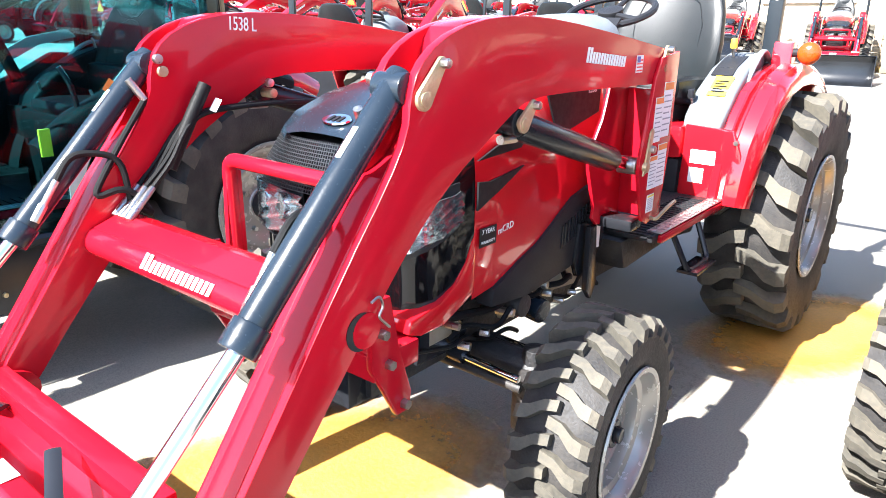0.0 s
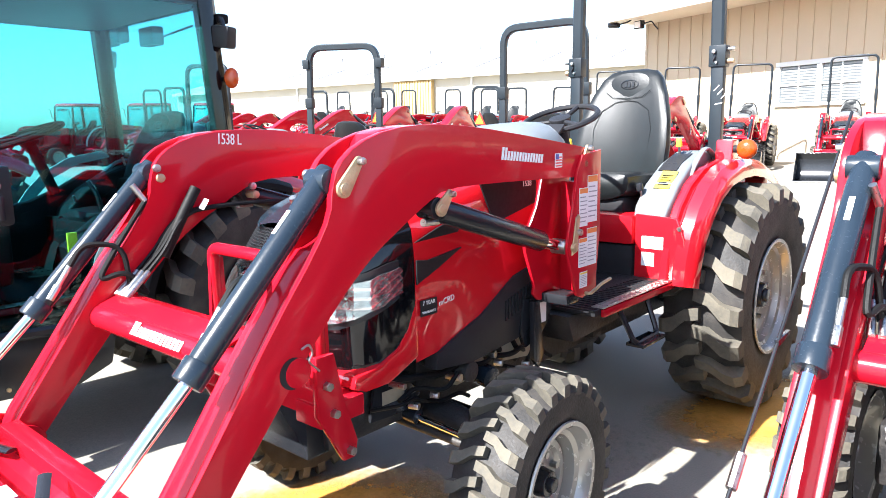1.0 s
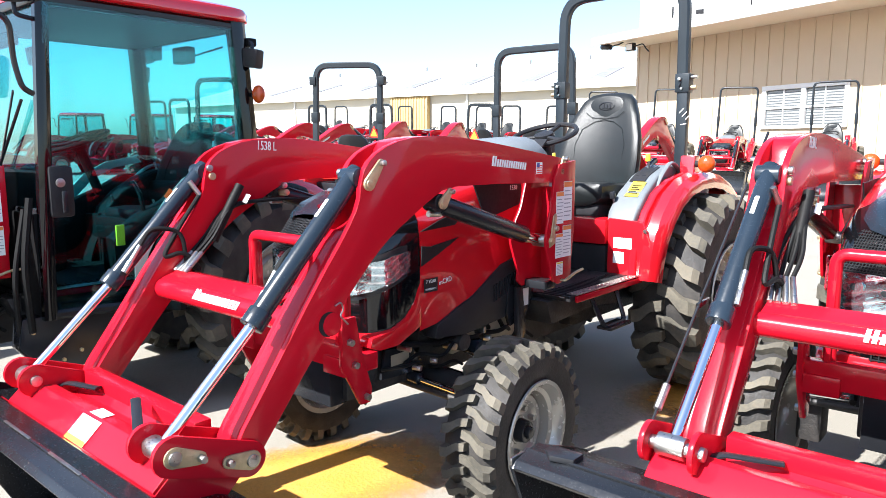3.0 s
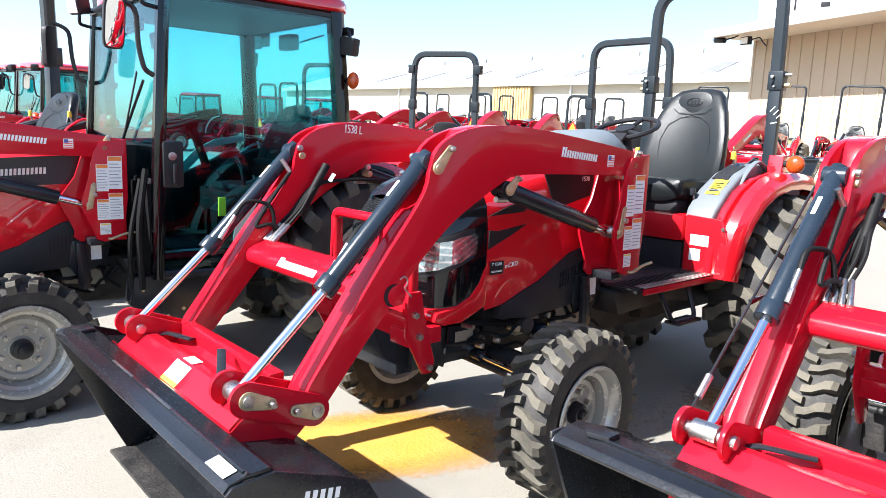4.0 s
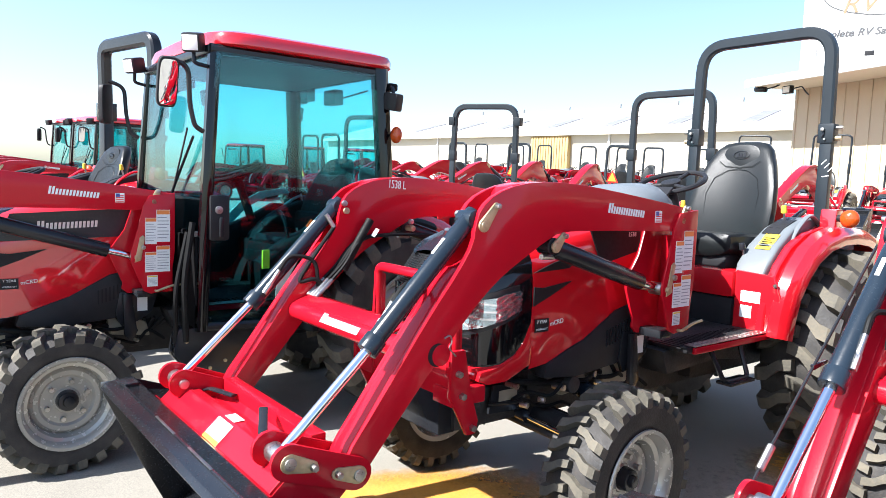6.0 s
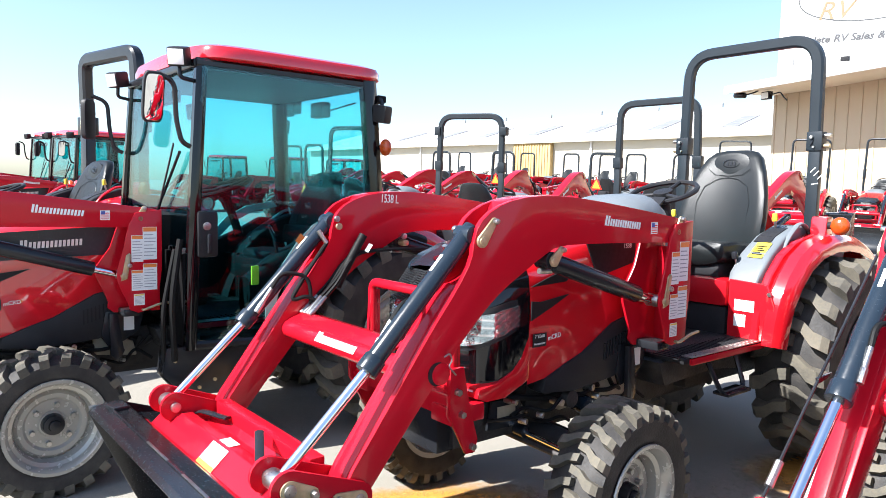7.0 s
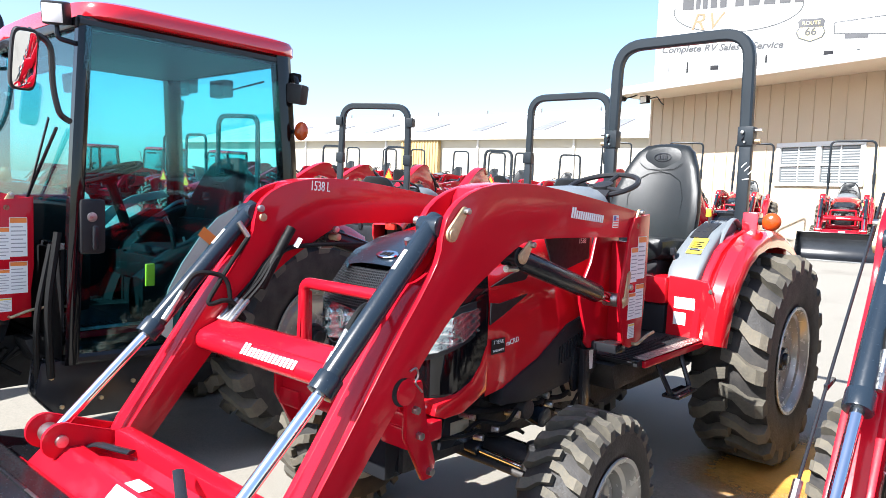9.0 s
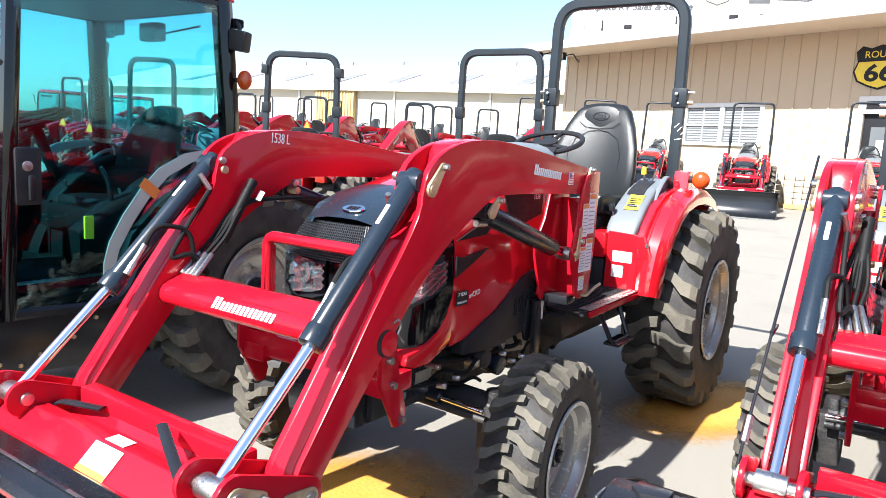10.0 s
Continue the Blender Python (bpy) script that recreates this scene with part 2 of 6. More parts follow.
def sprayed_paint():
    """Yellow traffic paint, thin and worn away towards its edges; local x runs across the line."""
    m = mat("worn_yellow_paint", (0.62, 0.30, 0.040), 0.75, 0, 0.12, 2.5, 0.4, 60, dirt=(0.34, 0.25, 0.13), dirt_amount=0.45)
    n, l = m.node_tree.nodes, m.node_tree.links
    tc, sp = n.new("ShaderNodeTexCoord"), n.new("ShaderNodeSeparateXYZ")
    l.new(tc.outputs["Object"], sp.inputs[0])
    ax = n.new("ShaderNodeMath")
    ax.operation = "ABSOLUTE"
    l.new(sp.outputs["X"], ax.inputs[0])
    ay = n.new("ShaderNodeMath")
    ay.operation = "ABSOLUTE"
    l.new(sp.outputs["Y"], ay.inputs[0])
    ex, ey = n.new("ShaderNodeMapRange"), n.new("ShaderNodeMapRange")
    ex.inputs[1].default_value, ex.inputs[2].default_value, ex.inputs[3].default_value, ex.inputs[4].default_value = 0.10, 0.46, 1.0, -0.2
    ey.inputs[1].default_value, ey.inputs[2].default_value, ey.inputs[3].default_value, ey.inputs[4].default_value = 1.5, 1.95, 1.0, 0.0
    l.new(ax.outputs[0], ex.inputs[0])
    l.new(ay.outputs[0], ey.inputs[0])
    grit = n.new("ShaderNodeTexNoise")
    grit.inputs["Scale"].default_value, grit.inputs["Detail"].default_value, grit.inputs["Roughness"].default_value = 22.0, 9, 0.8
    l.new(tc.outputs["Object"], grit.inputs["Vector"])
    gap = n.new("ShaderNodeMapRange")
    gap.inputs[1].default_value, gap.inputs[2].default_value, gap.inputs[3].default_value, gap.inputs[4].default_value = 0.50, 1.05, 0.12, 1.0
    l.new(ay.outputs[0], gap.inputs[0])
    worn = n.new("ShaderNodeMath")
    worn.operation = "MULTIPLY"
    l.new(ey.outputs[0], worn.inputs[0])
    l.new(gap.outputs[0], worn.inputs[1])
    cover = n.new("ShaderNodeMath")
    cover.operation = "MULTIPLY"
    l.new(ex.outputs[0], cover.inputs[0])
    l.new(worn.outputs[0], cover.inputs[1])
    add = n.new("ShaderNodeMath")
    add.operation = "MULTIPLY_ADD"
    add.inputs[1].default_value = 1.3
    l.new(cover.outputs[0], add.inputs[0])
    l.new(grit.outputs[0], add.inputs[2])
    fac = n.new("ShaderNodeMapRange")
    fac.inputs[1].default_value, fac.inputs[2].default_value, fac.inputs[3].default_value, fac.inputs[4].default_value = 0.65, 1.50, 0.0, 0.90
    l.new(add.outputs[0], fac.inputs[0])
    clear, mix = n.new("ShaderNodeBsdfTransparent"), n.new("ShaderNodeMixShader")
    l.new(fac.outputs[0], mix.inputs[0])
    l.new(clear.outputs[0], mix.inputs[1])
    l.new(n["Principled BSDF"].outputs[0], mix.inputs[2])
    l.new(mix.outputs[0], n["Material Output"].inputs[0])
    return m


PAINT_YELLOW = sprayed_paint()


# ---- mesh helpers ----
SMALL = {"engine_loom", "clamp_set", "brand_mark", "fine_print", "mat_ribs", "lamp_facets", "vent_ribs", "grille_mesh", "lower_grille", "stripe", "valve_block", "emblem_mark", "tread"}

def link(name, bm, material, parent=None, label="", smooth=38):
    bmesh.ops.recalc_face_normals(bm, faces=bm.faces)
    me = bpy.data.meshes.new(name)
    bm.to_mesh(me)
    bm.free()
    me.polygons.foreach_set("use_smooth", [True] * len(me.polygons))
    me.set_sharp_from_angle(angle=radians(smooth))
    me.materials.append(material)
    ob = new(name, me)
    if parent:
        ob.parent = parent
    if label:
        ob["label"] = label
    if name in SMALL:
        ob["kind"] = "stuff"
    return ob


def part(name, bm, material, parent, label="", smooth=38):
    return link(name, bm, material, parent, label, smooth)


def root(name, label, category, m=None, group="", kind=""):
    ob = new(name)
    ob.empty_display_size = 0.2
    if m:
        ob.matrix_basis = m
    return tagged(ob, label, category, group, kind)


def B():
    return bmesh.new()


def bevel(bm, w, seg=2, angle=30):
    es = [e for e in bm.edges if len(e.link_faces) == 2 and e.calc_face_angle(0) > radians(angle)]
    if es and w > 0:
        bmesh.ops.bevel(bm, geom=es, offset=w, segments=seg, profile=0.6, affect="EDGES", clamp_overlap=True)
    return bm


def box(x0, x1, y0, y1, z0, z1, w=0.004, m=None, bm=None, seg=2):
    b = B()
    bmesh.ops.create_cube(b, size=1, matrix=Matrix.Translation(((x0 + x1) / 2, (y0 + y1) / 2, (z0 + z1) / 2)) @ Matrix.Diagonal((abs(x1 - x0), abs(y1 - y0), abs(z1 - z0), 1)))
    bevel(b, w, seg)
    if m:
        b.transform(m)
    return join(bm, b)


def join(bm, b):
    if bm is None:
        return b
    me = bpy.data.meshes.new("t")
    b.to_mesh(me)
    b.free()
    bm.from_mesh(me)
    bpy.data.meshes.remove(me)
    return bm


def prism(pts, x0, x1, w=0.004, bm=None, axis="x", m=None, seg=2):
    """A plate with the outline pts (y, z), from x0 to x1 (axis y: outline x, z; axis z: outline x, y)."""
    b = B()
    order = {"x": lambda p, h: (h, p[0], p[1]), "y": lambda p, h: (p[0], h, p[1]), "z": lambda p, h: (p[0], p[1], h)}[axis]
    lo = [b.verts.new(order(p, x0)) for p in pts]
    hi = [b.verts.new(order(p, x1)) for p in pts]
    k = len(pts)
    b.faces.new(lo[::-1])
    b.faces.new(hi)
    for i in range(k):
        b.faces.new((lo[i], lo[(i + 1) % k], hi[(i + 1) % k], hi[i]))
    bmesh.ops.recalc_face_normals(b, faces=b.faces)
    bevel(b, w, seg)
    if m:
        b.transform(m)
    return join(bm, b)


def cyl(p0, p1, r, r2=None, seg=20, w=0.0, bm=None):
    p0, p1 = Vector(p0), Vector(p1)
    d = p1 - p0
    b = B()
    bmesh.ops.create_cone(b, cap_ends=True, segments=seg, radius1=r, radius2=r if r2 is None else r2, depth=d.length)
    bevel(b, w, 2, 50)
    b.transform(Matrix.Translation((p0 + p1) / 2) @ d.to_track_quat("Z", "Y").to_matrix().to_4x4())
    return join(bm, b)


def smooth_path(pts, radius, steps=5):
    pts = [Vector(p) for p in pts]
    out = [pts[0]]
    for a, b, c in zip(pts, pts[1:], pts[2:]):
        u, v = (a - b), (c - b)
        r = min(radius, u.length * 0.48, v.length * 0.48)
        p, q = b + u.normalized() * r, b + v.normalized() * r
        for i in range(steps + 1):
            t = i / steps
            out.append(p * (1 - t) ** 2 + b * 2 * t * (1 - t) + q * t ** 2)
    out.append(pts[-1])
    return out


def tube(pts, r, seg=10, corner=0.05, bm=None, flat=1.0, steps=5, square=False):
    """A bent bar along pts. flat: depth against width; square: a box section with rounded edges."""
    path = smooth_path(pts, corner, steps) if corner else [Vector(p) for p in pts]
    b = B()
    rings = []
    t0 = (path[1] - path[0]).normalized()
    side = t0.orthogonal().normalized() if abs(t0.z) < 0.9 else Vector((1, 0, 0))
    if abs(t0.z) < 0.9:
        side = t0.cross(Vector((0, 0, 1))).normalized()
    for i, p in enumerate(path):
        t = (path[min(i + 1, len(path) - 1)] - path[max(i - 1, 0)]).normalized()
        side = (side - t * side.dot(t)).normalized()
        up = t.cross(side)
        ring = []
        for k in range(seg):
            a = 2 * math.pi * (k + 0.5) / seg
            c, s_ = math.cos(a), math.sin(a)
            if square:
                f = (abs(c) ** 8 + abs(s_) ** 8) ** (-1 / 8)
                c, s_ = c * f, s_ * f
            ring.append(b.verts.new(p + side * (r * c) + up * (r * flat * s_)))
        rings.append(ring)
    for u, v in zip(rings, rings[1:]):
        for k in range(seg):
            b.faces.new((u[k], u[(k + 1) % seg], v[(k + 1) % seg], v[k]))
    b.faces.new(rings[0][::-1])
    b.faces.new(rings[-1])
    return join(bm, b)


def lathe(profile, seg=40, bm=None, closed=False):
    """Turns the outline (radius, x) about the x axis."""
    b = B()
    rings = [[b.verts.new((x, r * math.cos(2 * math.pi * k / seg), r * math.sin(2 * math.pi * k / seg))) for k in range(seg)] for r, x in profile]
    pairs = list(zip(rings, rings[1:])) + ([(rings[-1], rings[0])] if closed else [])
    for u, v in pairs:
        for k in range(seg):
            b.faces.new((u[k], u[(k + 1) % seg], v[(k + 1) % seg], v[k]))
    return join(bm, b)


def loft(sections, cap=True, ring=True, bm=None):
    b = B()
    rows = [[b.verts.new(p) for p in s] for s in sections]
    k = len(rows[0])
    for u, v in zip(rows, rows[1:]):
        for i in range(k if ring else k - 1):
            b.faces.new((u[i], u[(i + 1) % k], v[(i + 1) % k], v[i]))
    if cap and ring:
        b.faces.new(rows[0][::-1])
        b.faces.new(rows[-1])
    return join(bm, b)


def sheet(rows, thick, bm=None):
    """A bent sheet from a grid of points, with thickness."""
    b = B()
    g = [[b.verts.new(p) for p in row] for row in rows]
    for u, v in zip(g, g[1:]):
        for i in range(len(u) - 1):
            b.faces.new((u[i], u[i + 1], v[i + 1], v[i]))
    bmesh.ops.recalc_face_normals(b, faces=b.faces)
    bmesh.ops.solidify(b, geom=b.faces[:], thickness=thick)
    return join(bm, b)


def superellipse(cx, cz, a, c, n=4.0, k=20):
    out = []
    for i in range(k):
        t = 2 * math.pi * i / k
        ct, st = math.cos(t), math.sin(t)
        out.append((cx + a * math.copysign(abs(ct) ** (2 / n), ct), cz + c * math.copysign(abs(st) ** (2 / n), st)))
    return out


def text_bm(body, size, thick=0.001, bold=0.0, slant=0.0):
    cu = bpy.data.curves.new("t", "FONT")
    cu.body, cu.size, cu.extrude, cu.align_x, cu.align_y, cu.resolution_u = body, size, thick, "CENTER", "CENTER", 3
    cu.offset, cu.shear = bold, slant
    ob = bpy.data.objects.new("t", cu)
    scene.collection.objects.link(ob)
    me = bpy.data.meshes.new_from_object(ob)
    b = B()
    b.from_mesh(me)
    bpy.data.objects.remove(ob)
    bpy.data.meshes.remove(me)
    return b


def narrowed(bm, k):
    bm.transform(Matrix.Diagonal((k, 1, 1, 1)))
    return bm


def wordmark(length, height, thick=0.0015):
    """A brand name as a plain row of slanted strokes, in the xy plane, centred."""
    b = B()
    strokes = [(0.62 * i, i < 2) for i in range(15)]
    unit = length / 9.0
    lean = height * 0.05
    for u, tall in strokes:
        x, w = -length / 2 + u * unit, unit * 0.40
        top = height / 2 if tall else height * 0.24
        prism([(x - lean, -height / 2), (x + w - lean, -height / 2), (x + w + lean, top), (x + lean, top)], 0, thick, 0, axis="z", bm=b)
    return b


def on_side(bm, x, y, z, s=1, slope=0, yaw=0):
    """Turns a flat mark from the xy plane onto a side face (x = const), readable from outside."""
    if s > 0:
        bm.transform(pose(x, y, z, 0, 0, yaw) @ Matrix(((0, 0, 1, 0), (1, 0, 0, 0), (0, 1, 0, 0), (0, 0, 0, 1))) @ pose(0, 0, 0, 0, 0, slope))
    else:
        bm.transform(pose(x, y, z) @ Matrix(((0, 0, -1, 0), (-1, 0, 0, 0), (0, 1, 0, 0), (0, 0, 0, 1))) @ pose(0, 0, 0, 0, 0, -slope))
    return bm


def plate_mark(w, h, t=0.0012):
    return box(-w / 2, w / 2, -h / 2, h / 2, 0, t, 0)


# ---- wheels ----
def wheel_meshes(R, w, r, lugs, lug_h, bolts):
    """Tyre with chevron lugs, dished rim and hub, about the x axis, outer side at +x."""
    tyre = lathe([(r, -w * 0.40), (r + 0.012, -w * 0.44), (r + (R - r) * 0.35, -w * 0.50), (R * 0.86, -w * 0.495), (R - lug_h * 1.6, -w * 0.44), (R - lug_h, -w * 0.30),
                  (R - lug_h * 0.9, 0), (R - lug_h, w * 0.30), (R - lug_h * 1.6, w * 0.44), (R * 0.86, w * 0.495), (r + (R - r) * 0.35, w * 0.50), (r + 0.012, w * 0.44), (r, w * 0.40)], 56, closed=True)
    tread = B()
    step = 2 * math.pi / lugs
    for side in (-1, 1):
        for i in range(lugs):
            a0 = step * (i + (0.5 if side > 0 else 0.0))
            rows = []
            cols = [(-0.04, 0.0, 0.0), (0.14, 0.10, 0.0), (0.30, 0.42, 0.0), (0.42, 0.50, 0.0), (0.500, 0.56, 0.22), (0.510, 0.62, 0.62)]
            for u, sk, drop in cols:
                x = side * w * u
                mid = a0 + step * sk * 0.95
                half = step * (0.20 if u < 0.2 else 0.25)
                top = R - drop * lug_h * 2.6
                low = min(R - lug_h * 1.9, top - 0.004) if u < 0.5 else top - lug_h * 1.2
                rows.append([(x, top * math.cos(mid - half * 0.82), top * math.sin(mid - half * 0.82)), (x, top * math.cos(mid + half * 0.82), top * math.sin(mid + half * 0.82)),
                             (x - side * (0.01 if u > 0.5 else 0), low * math.cos(mid + half), low * math.sin(mid + half)), (x - side * (0.01 if u > 0.5 else 0), low * math.cos(mid - half), low * math.sin(mid - half))])
            loft(rows, bm=tread)
    xo = w * 0.46
    rim = lathe([(r + 0.022, xo + 0.004), (r + 0.020, xo + 0.010), (r + 0.006, xo + 0.008), (r - 0.004, xo - 0.006), (r - 0.012, xo - 0.028), (r - 0.028, xo - 0.036), (r - 0.034, xo - 0.064),
                 (r * 0.80, xo - 0.078), (r * 0.72, xo - 0.062), (r * 0.62, xo - 0.064), (r * 0.56, xo - 0.076), (r * 0.30, xo - 0.078), (r * 0.28, xo - 0.072), (0.001, xo - 0.072)], 48)
    lathe([(r + 0.022, -xo - 0.004), (r, -xo), (r - 0.03, -xo + 0.05), (r - 0.034, xo - 0.10)], 48, bm=rim)
    hub = cyl((xo - 0.082, 0, 0), (xo - 0.036, 0, 0), r * 0.26, r * 0.22, 24, 0.004)
    cyl((xo - 0.04, 0, 0), (xo - 0.02, 0, 0), r * 0.14, r * 0.12, 20, 0.003, bm=hub)
    nuts = []
    for i in range(bolts):
        a = 2 * math.pi * (i + 0.3) / bolts
        c = (r * 0.45 * math.cos(a), r * 0.45 * math.sin(a))
        nuts.append(cyl((xo - 0.080, *c), (xo - 0.055, *c), 0.012, 0.011, 6))
    return tyre, tread, rim, hub, nuts


def add_wheels(top, front, rear):
    """front, rear: (x, y, radius, width, rim radius, lugs)."""
    for name, (x, y, R, w, r, lugs), h, bolts, steer in (("front_wheel", front, 0.027, 6, 3), ("rear_wheel", rear, 0.044, 8, 0)):
        tyre, tread, rim, hub, nuts = wheel_meshes(R, w, r, lugs, h, bolts)
        first = part(name, rim, RIM, top, "dusty grey dished steel rim")
        part("tyre", tyre, RUBBER, first, "black industrial tyre sidewall")
        part("tread", tread, TREAD, first, "dusty chunky tyre tread lugs")
        part("hub", hub, BLACK, first)
        for nb in nuts:
            part("wheel_nut", nb, STEEL, first)
        first.matrix_basis = pose(x, y, R, 0, 0, steer)
        other = first.copy()
        scene.collection.objects.link(other)
        for ch in first.children:
            o = ch.copy()
            scene.collection.objects.link(o)
            o.parent = other
        other.matrix_basis = pose(-x + (0.03 if steer else 0), y, R, 0, 0, 180 + (steer - 5 if steer else 0))


def warning_decal(top, x, y, z, w, h, s=1, colour=None):
    """A white sticker with a coloured head and unreadable lines as bars."""
    d = part("warning_decal", on_side(plate_mark(w, h), x, y, z, s), WHITE, top, "white warning sticker with printed lines")
    part("print_band", on_side(box(-w / 2 + 0.002, w / 2 - 0.002, h / 2 - h * 0.14, h / 2 - 0.002, 0.0014, 0.0022, 0), x, y, z, s), colour or ORANGE_PRINT, d)
    lines = B()
    for i in range(7):
        yy = h / 2 - h * (0.24 + 0.105 * i)
        box(-w * 0.42, w * (0.42 if i % 3 else 0.25), yy - h * 0.013, yy + h * 0.013, 0.0014, 0.0020, 0, bm=lines)
    part("fine_print", on_side(lines, x, y, z, s), PRINT_GREY, d)
    return d


# ---- loader ----
def add_level_rod(top):
    """The bucket level indicator beside the right arm."""
    rod = part("level_rod", tube([(-0.505, -0.36, 1.38), (-0.505, -0.90, 0.89)], 0.0042, 8, 0), BLACK, top, "thin black bucket level rod")
    part("rod_tip", tube([(-0.505, -0.89, 0.90), (-0.505, -1.11, 0.70), (-0.503, -1.22, 0.605)], 0.0042, 8, 0), BLACK, rod)
    part("rod_clevis", tube([(-0.505, -1.095, 0.714), (-0.504, -1.15, 0.664)], 0.011, 8, 0), STEEL, rod)
    part("rod_flag", prism([(-0.905, 0.90), (-0.90, 0.885), (-0.82, 0.895), (-0.82, 0.905)], -0.510, -0.500, 0.002), BLACK, rod)


def rounded_link(p, q, rp, rq, n=9):
    """Outline of a plate round two pins."""
    a = math.atan2(q[1] - p[1], q[0] - p[0])
    out = [(p[0] + rp * math.cos(a + math.pi / 2 + math.pi * k / n), p[1] + rp * math.sin(a + math.pi / 2 + math.pi * k / n)) for k in range(n + 1)]
    return out + [(q[0] + rq * math.cos(a - math.pi / 2 + math.pi * k / n), q[1] + rq * math.sin(a - math.pi / 2 + math.pi * k / n)) for k in range(n + 1)]


ARM = [(0.56, 1.235), (0.55, 1.285), (0.50, 1.295), (0.17, 1.338), (-0.13, 1.372), (-0.30, 1.380), (-0.45, 1.368), (-0.555, 1.335), (-0.615, 1.288), (-0.634, 1.235), (-0.640, 1.18), (-0.690, 1.10), (-0.80, 0.965), (-0.955, 0.75), (-1.085, 0.575),
       (-1.075, 0.53), (-1.03, 0.515), (-1.005, 0.540), (-0.89, 0.680), (-0.760, 0.830), (-0.675, 0.928), (-0.58, 1.02), (-0.50, 1.08), (-0.42, 1.125), (-0.33, 1.175), (-0.25, 1.21), (-0.05, 1.212), (0.30, 1.205), (0.50, 1.20), (0.545, 1.21)]

def rounded(pts):
    """The outline with its corners cut once."""
    out = []
    for (a, b), (c, d) in zip(pts, pts[1:] + pts[:1]):
        out += [(a * 0.75 + c * 0.25, b * 0.75 + d * 0.25), (a * 0.25 + c * 0.75, b * 0.25 + d * 0.75)]
    return out


# the middle of the arm is cut back at the knee to let the tilt cylinder in
ARM_CORE = [p for p in ARM if not (-0.70 < p[0] < -0.54 and p[1] > 1.09)]
ARM_CORE[ARM_CORE.index((-0.80, 0.965)):ARM_CORE.index((-0.80, 0.965))] = [(-0.50, 1.352), (-0.525, 1.28), (-0.565, 1.19), (-0.60, 1.135), (-0.655, 1.105), (-0.690, 1.10)]
ARM, ARM_CORE = rounded(ARM), rounded(ARM_CORE)


